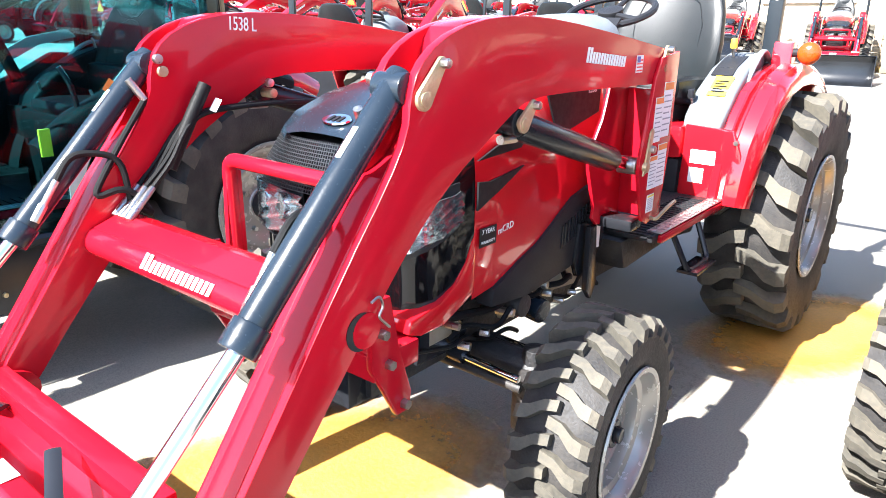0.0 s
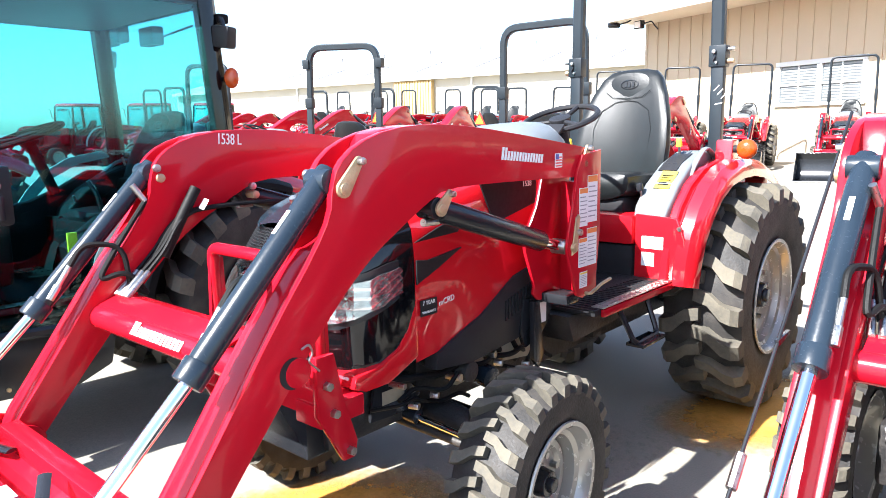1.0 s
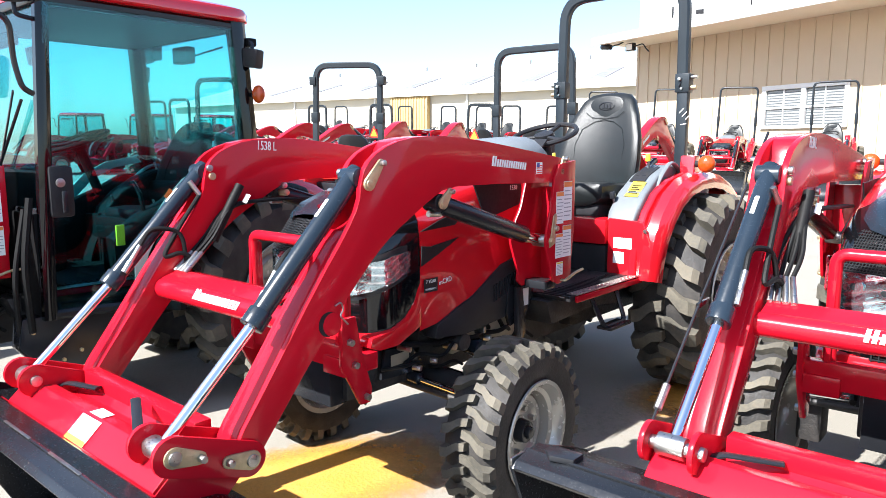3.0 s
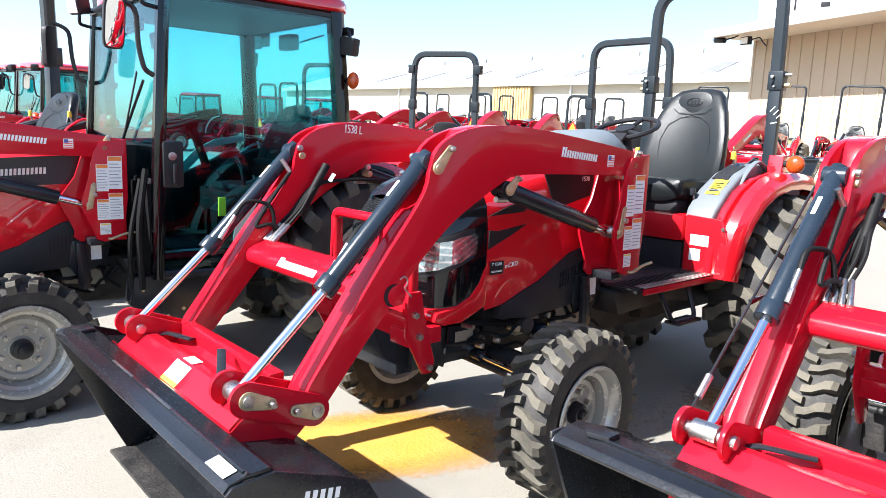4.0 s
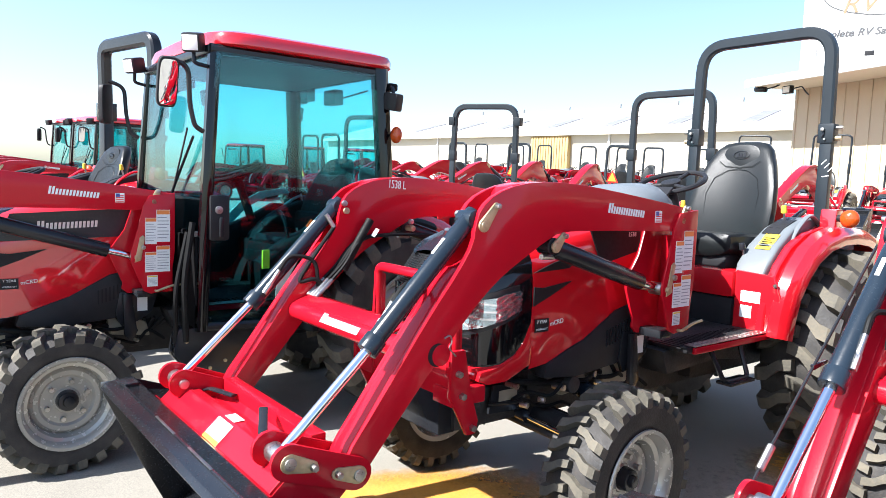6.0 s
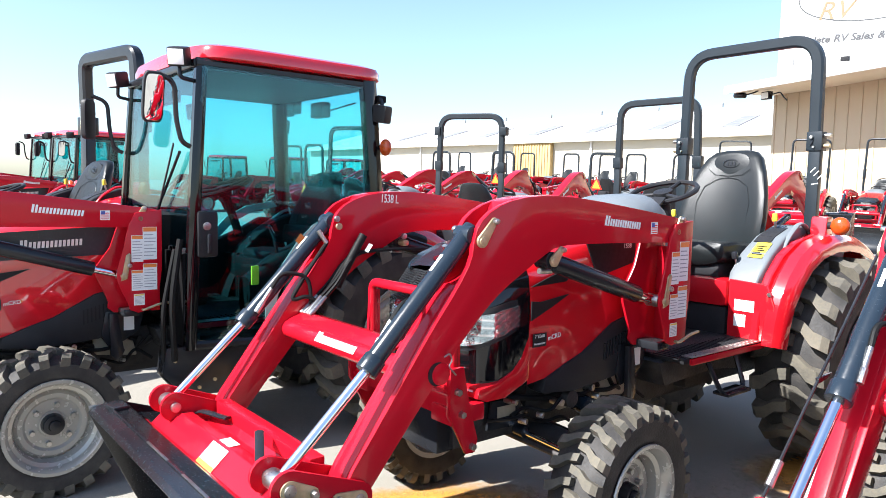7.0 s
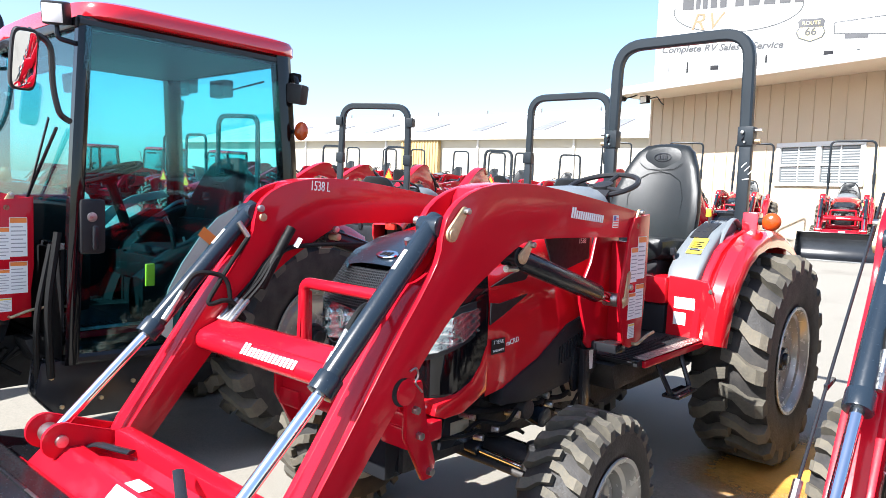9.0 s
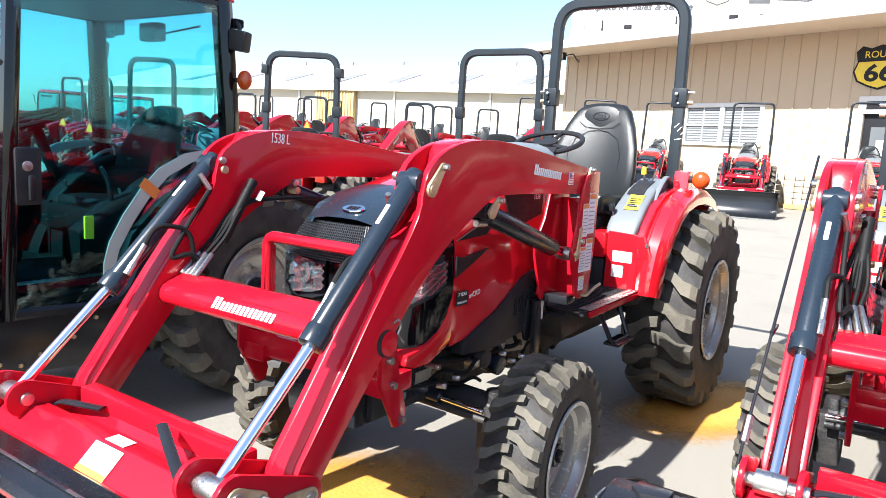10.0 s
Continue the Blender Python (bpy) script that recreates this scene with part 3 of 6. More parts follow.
def add_loader(top, bucket=True):
    for s in (1, -1):
        x1 = s * 0.47
        ab = prism(ARM_CORE, *sorted((s * 0.388, s * 0.452)), 0.0008)
        arm = part("loader_arm", ab, RED, top, "glossy red curved loader arm")
        for xa, xb in ((0.37, 0.3885), (0.4515, 0.47)):
            part("arm_plate", prism(ARM, *sorted((s * xa, s * xb)), 0.0018), RED, arm)
        # pin hardware
        for (py, pz, l, ang, side) in ((-0.605, 1.235, 0.085, 52, 1), (-0.275, 1.160, 0.055, 48, 1), (0.455, 1.245, 0.06, 70, 1)):
            pl = B()
            a = radians(ang)
            c = [(0, 0), (math.cos(a) * l * 0.9, math.sin(a) * l * 0.9)]
            outline = []
            for k in range(9):
                t = a + math.pi / 2 + math.pi * k / 8
                outline.append((py + 0.021 * math.cos(t), pz + 0.021 * math.sin(t)))
            for k in range(7):
                t = a - math.pi / 2 + math.pi * k / 6
                outline.append((py + c[1][0] + 0.012 * math.cos(t), pz + c[1][1] + 0.012 * math.sin(t)))
            xa, xb = sorted((x1 + s * 0.001, x1 + s * 0.009))
            prism(outline, xa, xb, 0.0015, bm=pl)
            pp = part("pin_plate", pl, BRASS, arm, "gold zinc-plated pin keeper")
            part("bolt", cyl((x1, py + c[1][0], pz + c[1][1]), (x1 + s * 0.024, py + c[1][0], pz + c[1][1]), 0.010, 0.009, 6, 0.001), STEEL, pp)
            part("pin", cyl((s * 0.360, py, pz), (x1 + s * 0.012, py, pz), 0.0135, None, 20, 0.002), BRASS, pp)
            part("pin", cyl((s * 0.355, py - 0.012, pz + 0.030), (s * 0.3695, py - 0.012, pz + 0.030), 0.012, None, 16, 0.002), STEEL, pp)
        # the rounded hand hole
        part("pocket", cyl((x1 - s * 0.002, -0.765, 0.845), (x1 + s * 0.0015, -0.765, 0.845), 0.036, None, 24), BLACK, arm, "dark crescent hand hole")
        part("pocket_cover", cyl((x1 - s * 0.001, -0.752, 0.843), (x1 + s * 0.0025, -0.752, 0.843), 0.034, None, 24, 0.001), RED, arm)
        clip = tube([(x1 + s * 0.006, -0.745, 0.895), (x1 + s * 0.008, -0.725, 0.905), (x1 + s * 0.008, -0.715, 0.88), (x1 + s * 0.008, -0.73, 0.865), (x1 + s * 0.008, -0.70, 0.835)], 0.0028, 6, 0.012)
        part("spring_clip", clip, STEEL, arm)
        # marks on the outer side
        part("brand_mark", on_side(wordmark(0.21, 0.036), x1 + s * 0.0006, 0.10, 1.285, s, -5), WHITE, arm, "white brand lettering reduced to blocks")
        fl = part("flag_decal", on_side(plate_mark(0.042, 0.045), x1 + s * 0.0006, 0.298, 1.262, s), WHITE, arm, "small flag sticker with stripes")
        st = B()
        for k in range(4):
            box(-0.018, 0.018, -0.019 + k * 0.009, -0.015 + k * 0.009, 0.0013, 0.002, 0, bm=st)
        part("stripe", on_side(st, x1 + s * 0.0006, 0.298, 1.262, s), RED_REFLECT, fl)
        part("canton", on_side(box(-0.018, 0.0, 0.004, 0.020, 0.002, 0.0026, 0), x1 + s * 0.0006, 0.298, 1.262, s), BLUE_PRINT, fl)
        if s < 0:
            part("model_number", on_side(narrowed(text_bm("1538 L", 0.050), 0.66), s * 0.37 + 0.001, -0.36, 1.345, 1, -3), WHITE, arm, "white model number 1538 L")
        # tilt cylinder
        xc = s * 0.42
        a, b_, c = Vector((xc, -0.622, 1.252)), Vector((xc, -0.982, 0.876)), Vector((xc, -1.252, 0.622))
        d = (b_ - a).normalized()
        bar = cyl(a - d * 0.032, b_, 0.0285, None, 24, 0.012)
        cyl(a + d * 0.0 - Vector((s * 0.034, 0, 0)), a + Vector((s * 0.034, 0, 0)), 0.029, None, 20, 0.003, bm=bar)
        cyl(b_ - d * 0.045, b_ + d * 0.006, 0.034, None, 24, 0.004, bm=bar)
        barrel = part("tilt_cylinder", bar, BLUEBLACK, top, "blue-black hydraulic tilt cylinder with chrome rod")
        part("rod", cyl(b_, c, 0.0155, None, 20), CHROME, barrel, "polished chrome piston rod")
        part("rod_eye", cyl(c - Vector((s * 0.035, 0, 0)), c + Vector((s * 0.035, 0, 0)), 0.028, None, 20, 0.003), STEEL, barrel)
        mk = box(-0.006, 0.006, -0.032, 0.032, 0.0, 0.0012, 0)
        q = Matrix((Vector((1, 0, 0)), -d, Vector((1, 0, 0)).cross(-d))).transposed().to_4x4()
        if q.to_3x3().col[2].z < 0:
            q = Matrix((Vector((-1, 0, 0)), -d, Vector((-1, 0, 0)).cross(-d))).transposed().to_4x4()
        up = q.to_3x3().col[2]
        mk.transform(Matrix.Translation(a + d * 0.14 + up * 0.0282) @ q)
        part("cylinder_label", mk, WHITE, barrel, "white paper strip label")
        fit1 = a + d * 0.06 + Vector((s * -0.03, -0.02, 0.01))
        fit2 = b_ - d * 0.03 + Vector((s * -0.03, 0.02, 0.02))
        part("fitting", cyl(fit2, fit2 + Vector((0, 0.025, 0.035)), 0.011, 0.011, 8, 0.001), STEEL, barrel)
        part("fitting", cyl(fit2 + Vector((0, 0.025, 0.035)), fit2 + Vector((0, 0.06, 0.085)), 0.008, None, 10), STEEL, barrel, "pale crimped hose end")
        part("fitting", cyl(fit1, fit1 + Vector((-s * 0.012, 0.03, -0.05)), 0.009, None, 10), STEEL, barrel)
        part("hose", tube([fit1 + Vector((-s * 0.012, 0.03, -0.05)), fit1 + Vector((-s * 0.02, -0.06, -0.16)), fit1 + Vector((-s * 0.03, -0.14, -0.27)), fit1 + Vector((-s * 0.05, -0.06, -0.24)), fit1 + Vector((-s * 0.06, 0.0, -0.33)), (s * 0.33, -0.74, 0.93)], 0.008, 8, 0.08), HOSE, barrel)
        part("hose", tube([fit2 + Vector((0, 0.06, 0.085)), (s * 0.395, -0.84, 1.06), (s * 0.36, -0.74, 1.05), (s * 0.345, -0.735, 0.93)], 0.008, 8, 0.06), HOSE, barrel)
        # lift cylinder
        p0, p1, p2 = Vector((s * 0.435, -0.275, 1.160)), Vector((s * 0.435, 0.25, 1.005)), Vector((s * 0.435, 0.375, 0.97))
        e = (p1 - p0).normalized()
        lb = cyl(p0 + e * 0.03, p1, 0.034, None, 24, 0.004)
        cyl(p0 - Vector((0.03, 0, 0)), p0 + Vector((0.03, 0, 0)), 0.03, None, 18, 0.003, bm=lb)
        lift = part("lift_cylinder", lb, BLACK, top, "black hydraulic lift cylinder")
        part("rod", cyl(p1, p2, 0.017, None, 18), CHROME, lift)
        part("rod_eye", cyl(p2 - Vector((0.03, 0, 0)), p2 + Vector((0.03, 0, 0)), 0.026, None, 18, 0.002), STEEL, lift)
        part("fitting", cyl(p0 + e * 0.03 + Vector((0, 0, -0.03)), p0 + e * -0.03 + Vector((0, 0, -0.045)), 0.011, None, 8), STEEL, lift)
        # tower bracket beside the hood
        tw = prism([(0.555, 1.29), (0.43, 1.275), (0.40, 1.22), (0.375, 1.10), (0.345, 1.00), (0.345, 0.95), (0.385, 0.85), (0.405, 0.80), (0.44, 0.785), (0.53, 0.80), (0.555, 1.0)], *sorted((s * 0.470, s * 0.482)), 0.003)
        prism([(0.555, 1.29), (0.43, 1.275), (0.385, 1.22), (0.345, 1.10), (0.275, 1.00), (0.28, 0.96), (0.335, 0.83), (0.33, 0.80), (0.36, 0.775), (0.48, 0.765), (0.53, 0.80), (0.555, 1.0)], *sorted((s * 0.345, s * 0.357)), 0.003, bm=tw)
        box(*sorted((s * 0.35, s * 0.478)), 0.50, 0.545, 0.79, 1.18, 0.003, bm=tw)
        tower = part("loader_bracket", tw, RED, top, "red loader mounting tower with warning stickers")
        xs = s * 0.4825
        warning_decal(tower, xs, 0.438, 1.10, 0.055, 0.13, s)
        warning_decal(tower, xs, 0.497, 1.125, 0.066, 0.16, s)
        warning_decal(tower, xs, 0.438, 0.945, 0.055, 0.10, s)
        warning_decal(tower, xs, 0.497, 0.960, 0.066, 0.13, s)
        warning_decal(tower, xs, 0.445, 0.850, 0.05, 0.055, s, YELLOW)
        part("bolt", cyl((xs, 0.40, 1.02), (xs + s * 0.018, 0.40, 1.02), 0.012, 0.011, 6, 0.001), STEEL, tower)
        kp = prism([(0.36, 0.945), (0.39, 0.955), (0.41, 1.07), (0.40, 1.08), (0.385, 1.07)], *sorted((xs + s * 0.001, xs + s * 0.007)), 0.002)
        part("pin_plate", kp, BRASS, tower, "gold zinc-plated pin keeper")
        part("pin", cyl((s * 0.33, 0.375, 0.97), (s * 0.495, 0.375, 0.97), 0.015, None, 16, 0.002), BRASS, tower)
        part("latch_pin", tube([(xs, 0.46, 0.80), (xs + s * 0.02, 0.46, 0.80), (xs + s * 0.025, 0.53, 0.825), (xs + s * 0.02, 0.60, 0.83)], 0.006, 8, 0.02), BRASS, tower)
        part("lower_mount", box(*sorted((s * 0.30, s * 0.46)), 0.38, 0.46, 0.765, 0.80, 0.008), BLACK, tower)
        part("mount_plate", prism([(0.33, 0.775), (0.52, 0.775), (0.49, 0.67), (0.42, 0.62), (0.34, 0.60), (0.31, 0.66)], *sorted((s * 0.30, s * 0.318)), 0.003), BLACK, tower, "black mounting plate")
        part("tag", on_side(plate_mark(0.05, 0.075), s * 0.3195, 0.44, 0.71, s), WHITE, tower, "small white paper tag")
        part("parking_stand", prism([(0.34, 0.77), (0.38, 0.77), (0.41, 0.57), (0.38, 0.52), (0.345, 0.56)], *sorted((s * 0.33, s * 0.35)), 0.006), BLACK, tower)
        # frame plate under the nose
        part("front_mount", prism([(-0.585, 0.80), (-0.525, 0.80), (-0.495, 0.66), (-0.455, 0.54), (-0.465, 0.495), (-0.505, 0.495), (-0.545, 0.57), (-0.585, 0.64)], *sorted((s * 0.30, s * 0.318)), 0.004), RED, top, "red bolted loader frame plate")
        for by, bz in ((-0.535, 0.64), (-0.485, 0.52), (-0.555, 0.72)):
            part("bolt", cyl((s * 0.31, by, bz), (s * 0.335, by, bz), 0.013, 0.012, 6, 0.001), STEEL, top)
    # cross tube between the arms
    beam = part("cross_tube", cyl((-0.37, -0.815, 0.848), (0.37, -0.815, 0.848), 0.035, None, 32), RED, top, "red loader cross tube")
    part("tube_cover", prism([(-0.825, 0.886), (-0.76, 0.908), (-0.72, 0.90), (-0.72, 0.89), (-0.765, 0.898), (-0.825, 0.879)], -0.36, 0.30, 0.001), RED, beam, "red sheet cover over the tube")
    wm = wordmark(0.25, 0.036)
    wm.transform(pose(0.02, -0.815, 0.848) @ pose(0, 0, 0, 58, 0, 0) @ pose(0, 0, 0.0354))
    part("brand_mark", wm, WHITE, beam, "white brand lettering reduced to blocks")
    for k in range(4):
        hx = -0.355 + 0.022 * k
        fa, fb = Vector((hx, -0.775, 0.905)), Vector((hx - 0.012 - 0.006 * k, -0.70 + 0.01 * (k % 2), 0.965))
        part("hose_end", cyl(fa, fb, 0.009, 0.008, 10, 0.001), STEEL, beam, "bright steel hose fitting")
        part("hose", tube([fb, (hx - 0.02, -0.64, 1.02), (-0.352 + 0.008 * k, -0.56, 1.13), (-0.352 + 0.008 * k, -0.36, 1.14), (-0.352 + 0.008 * k, 0.1, 1.12)], 0.0066, 8, 0.08), HOSE, beam)
    sl = tube([(-0.335, -0.63, 1.00), (-0.335, -0.56, 1.12), (-0.335, -0.51, 1.20)], 0.017, 10, 0.05)
    part("hose_sleeve", sl, HOSE, beam, "black fabric hose sleeve")
    tg = plate_mark(0.018, 0.036)
    tg.transform(pose(-0.31, -0.50, 1.15, 60, 20, 30))
    part("paper_tag", tg, WHITE, beam, "small white paper tag")
    # quick-attach frame at the bucket
    for s in (1, -1):
        ear = prism(rounded_link((-1.254, 0.622), (-1.045, 0.545), 0.050, 0.047), *sorted((s * 0.472, s * 0.486)), 0.003)
        prism(rounded_link((-1.254, 0.622), (-1.045, 0.545), 0.050, 0.047), *sorted((s * 0.352, s * 0.366)), 0.003, bm=ear)
        cheek = part("attach_ear", ear, RED, top, "red pin ear of the quick attach")
        for (py, pz, ang) in ((-1.254, 0.622, -18), (-1.045, 0.545, 165)):
            a = radians(ang)
            outline = []
            for k in range(8):
                t = a + math.pi / 2 + math.pi * k / 7
                outline.append((py + 0.026 * math.cos(t), pz + 0.026 * math.sin(t)))
            for k in range(6):
                t = a - math.pi / 2 + math.pi * k / 5
                outline.append((py + 0.07 * math.cos(a) + 0.017 * math.cos(t), pz + 0.07 * math.sin(a) + 0.017 * math.sin(t)))
            pp = part("pin_plate", prism(outline, *sorted((s * 0.487, s * 0.494)), 0.002), BRASS, cheek, "gold zinc-plated pin keeper")
            part("bolt", cyl((s * 0.49, py + 0.07 * math.cos(a), pz + 0.07 * math.sin(a)), (s * 0.512, py + 0.07 * math.cos(a), pz + 0.07 * math.sin(a)), 0.011, 0.010, 6, 0.001), STEEL, pp)
            part("pin", cyl((s * 0.34, py, pz), (s * 0.50, py, pz), 0.017, None, 18, 0.002), STEEL, pp)
        part("latch_lever", tube([(s * 0.36, -1.19, 0.585), (s * 0.33, -1.17, 0.60), (s * 0.20, -1.13, 0.60)] if s < 0 else [(s * 0.36, -1.27, 0.585), (s * 0.30, -1.245, 0.595), (s * 0.10, -1.155, 0.645)], 0.015, 8, 0.03, flat=0.35), BLACK, top, "black latch lever")
    frame_bm = prism([(-1.04, 0.54), (-1.06, 0.575), (-1.11, 0.582), (-1.135, 0.560), (-1.185, 0.563), (-1.20, 0.600), (-1.238, 0.602), (-1.31, 0.535), (-1.33, 0.50), (-1.305, 0.36), (-1.29, 0.34), (-1.28, 0.36), (-1.308, 0.49), (-1.18, 0.53), (-1.13, 0.535), (-1.09, 0.50), (-1.05, 0.50)], -0.468, 0.468, 0.004)
    for s in (1, -1):
        prism([(-1.06, 0.51), (-1.20, 0.580), (-1.238, 0.588), (-1.315, 0.52), (-1.30, 0.40), (-1.12, 0.455)], *sorted((s * 0.469, s * 0.4715)), 0.001, bm=frame_bm)
        prism([(-1.06, 0.51), (-1.20, 0.580), (-1.238, 0.588), (-1.315, 0.52), (-1.30, 0.40), (-1.12, 0.455)], *sorted((s * 0.33, s * 0.345)), 0.003, bm=frame_bm)
    box(-0.34, 0.34, -1.115, -1.065, 0.575, 0.625, 0.006, bm=frame_bm)
    box(-0.50, 0.50, -1.335, -1.305, 0.525, 0.552, 0.004, bm=frame_bm)
    fr = part("quick_attach_frame", frame_bm, RED, top, "red quick-attach bucket frame")
    d = plate_mark(0.115, 0.082)
    d.transform(pose(0.03, -1.274, 0.5685, 43, 0, 0) @ pose(0, 0, 0.002))
    w1 = part("warning_decal", d, WHITE, fr, "white and yellow warning sticker")
    d = box(-0.057, 0.057, -0.041, -0.02, 0.0013, 0.002, 0)
    d.transform(pose(0.03, -1.274, 0.5685, 43, 0, 0) @ pose(0, 0, 0.002))
    part("print_band", d, YELLOW, w1)
    d = plate_mark(0.075, 0.035)
    d.transform(pose(0.03, -1.2185, 0.6012, 0, 0, 0) @ pose(0, 0, 0.002))
    part("paper_tag", d, WHITE, fr, "white paper tag")
    if bucket:
        BUCKET = BUCKET_BLACK
        # fully rolled forward: the back sheet lies up under the frame, the mouth faces down and ahead
        prof = [(-1.315, 0.556), (-1.325, 0.562), (-1.375, 0.560), (-1.380, 0.566), (-1.388, 0.558), (-1.425, 0.548), (-1.440, 0.532), (-1.432, 0.520), (-1.418, 0.538), (-1.385, 0.548), (-1.335, 0.546),
                (-1.325, 0.50), (-1.14, 0.470), (-1.07, 0.435), (-1.03, 0.37), (-1.018, 0.26), (-1.045, 0.13), (-1.10, 0.040), (-1.175, 0.010),
                (-1.175, 0.0), (-1.095, 0.028), (-1.034, 0.125), (-1.005, 0.26), (-1.018, 0.375), (-1.06, 0.445), (-1.135, 0.482), (-1.315, 0.512)]
        bk = prism(prof, -0.75, 0.75, 0.0015)
        bucket_ob = part("bucket", bk, BUCKET, top, "satin black steel loader bucket rolled forward")
        side = [(-1.315, 0.552), (-1.422, 0.544), (-1.438, 0.528), (-1.39, 0.42), (-1.29, 0.20), (-1.19, 0.0), (-1.095, 0.024), (-1.03, 0.125), (-1.002, 0.26), (-1.012, 0.38), (-1.055, 0.45), (-1.135, 0.486)]
        for s in (1, -1):
            sd = part("bucket_side", prism(side, *sorted((s * 0.7505, s * 0.762)), 0.003), BUCKET, bucket_ob)
            bars = B()
            for k in range(5):
                box(-0.05 + 0.022 * k, -0.037 + 0.022 * k, -0.014, 0.014, 0, 0.001, 0, bm=bars)
            part("size_mark", on_side(bars, s * 0.7622, -1.19, 0.455, s, -10), WHITE, sd, "white painted size mark as bars")
        part("cutting_edge", box(-0.765, 0.765, -1.26, -1.165, 0.0, 0.014, 0.003), CASTING, bucket_ob, "dusty cutting edge")
        part("ridge", tube([(-0.66, -1.384, 0.562), (0.74, -1.384, 0.562)], 0.005, 6, 0), BUCKET, bucket_ob)
        for xa, xb in ((-0.22, -0.03), (0.10, 0.29)):
            part("worn_edge", box(xa, xb, -1.3895, -1.3815, 0.565, 0.5685, 0.001), STEEL, bucket_ob, "bright worn strip on the ridge")
        part("stop_tab", prism([(-0.69, -1.335), (-0.61, -1.335), (-0.61, -1.385), (-0.67, -1.40), (-0.70, -1.37)], 0.560, 0.575, 0.003, axis="z"), BLACK, bucket_ob)
        part("corner_wear", box(-0.764, -0.757, -1.436, -1.38, 0.534, 0.553, 0.002), STEEL, bucket_ob)
        pt = plate_mark(0.10, 0.036)
        pt.transform(pose(0.67, -1.408, 0.5545, 15, 0, 0) @ pose(0, 0, 0.001))
        part("paper_label", pt, WHITE, bucket_ob, "white paper label near the bucket corner")


# ---- body ----
def hood_ring(y, hw, zb, zt, n=7):
    pts = [(hw * 0.985, y, zb), (hw, y, zb + (zt - zb) * 0.35), (hw * 0.985, y, zt - 0.17), (hw * 0.955, y, zt - 0.10), (hw * 0.86, y, zt - 0.048), (hw * 0.66, y, zt - 0.017), (hw * 0.35, y, zt - 0.003), (0, y, zt)]
    return pts + [(-x, yy, z) for x, yy, z in reversed(pts[:-1])]


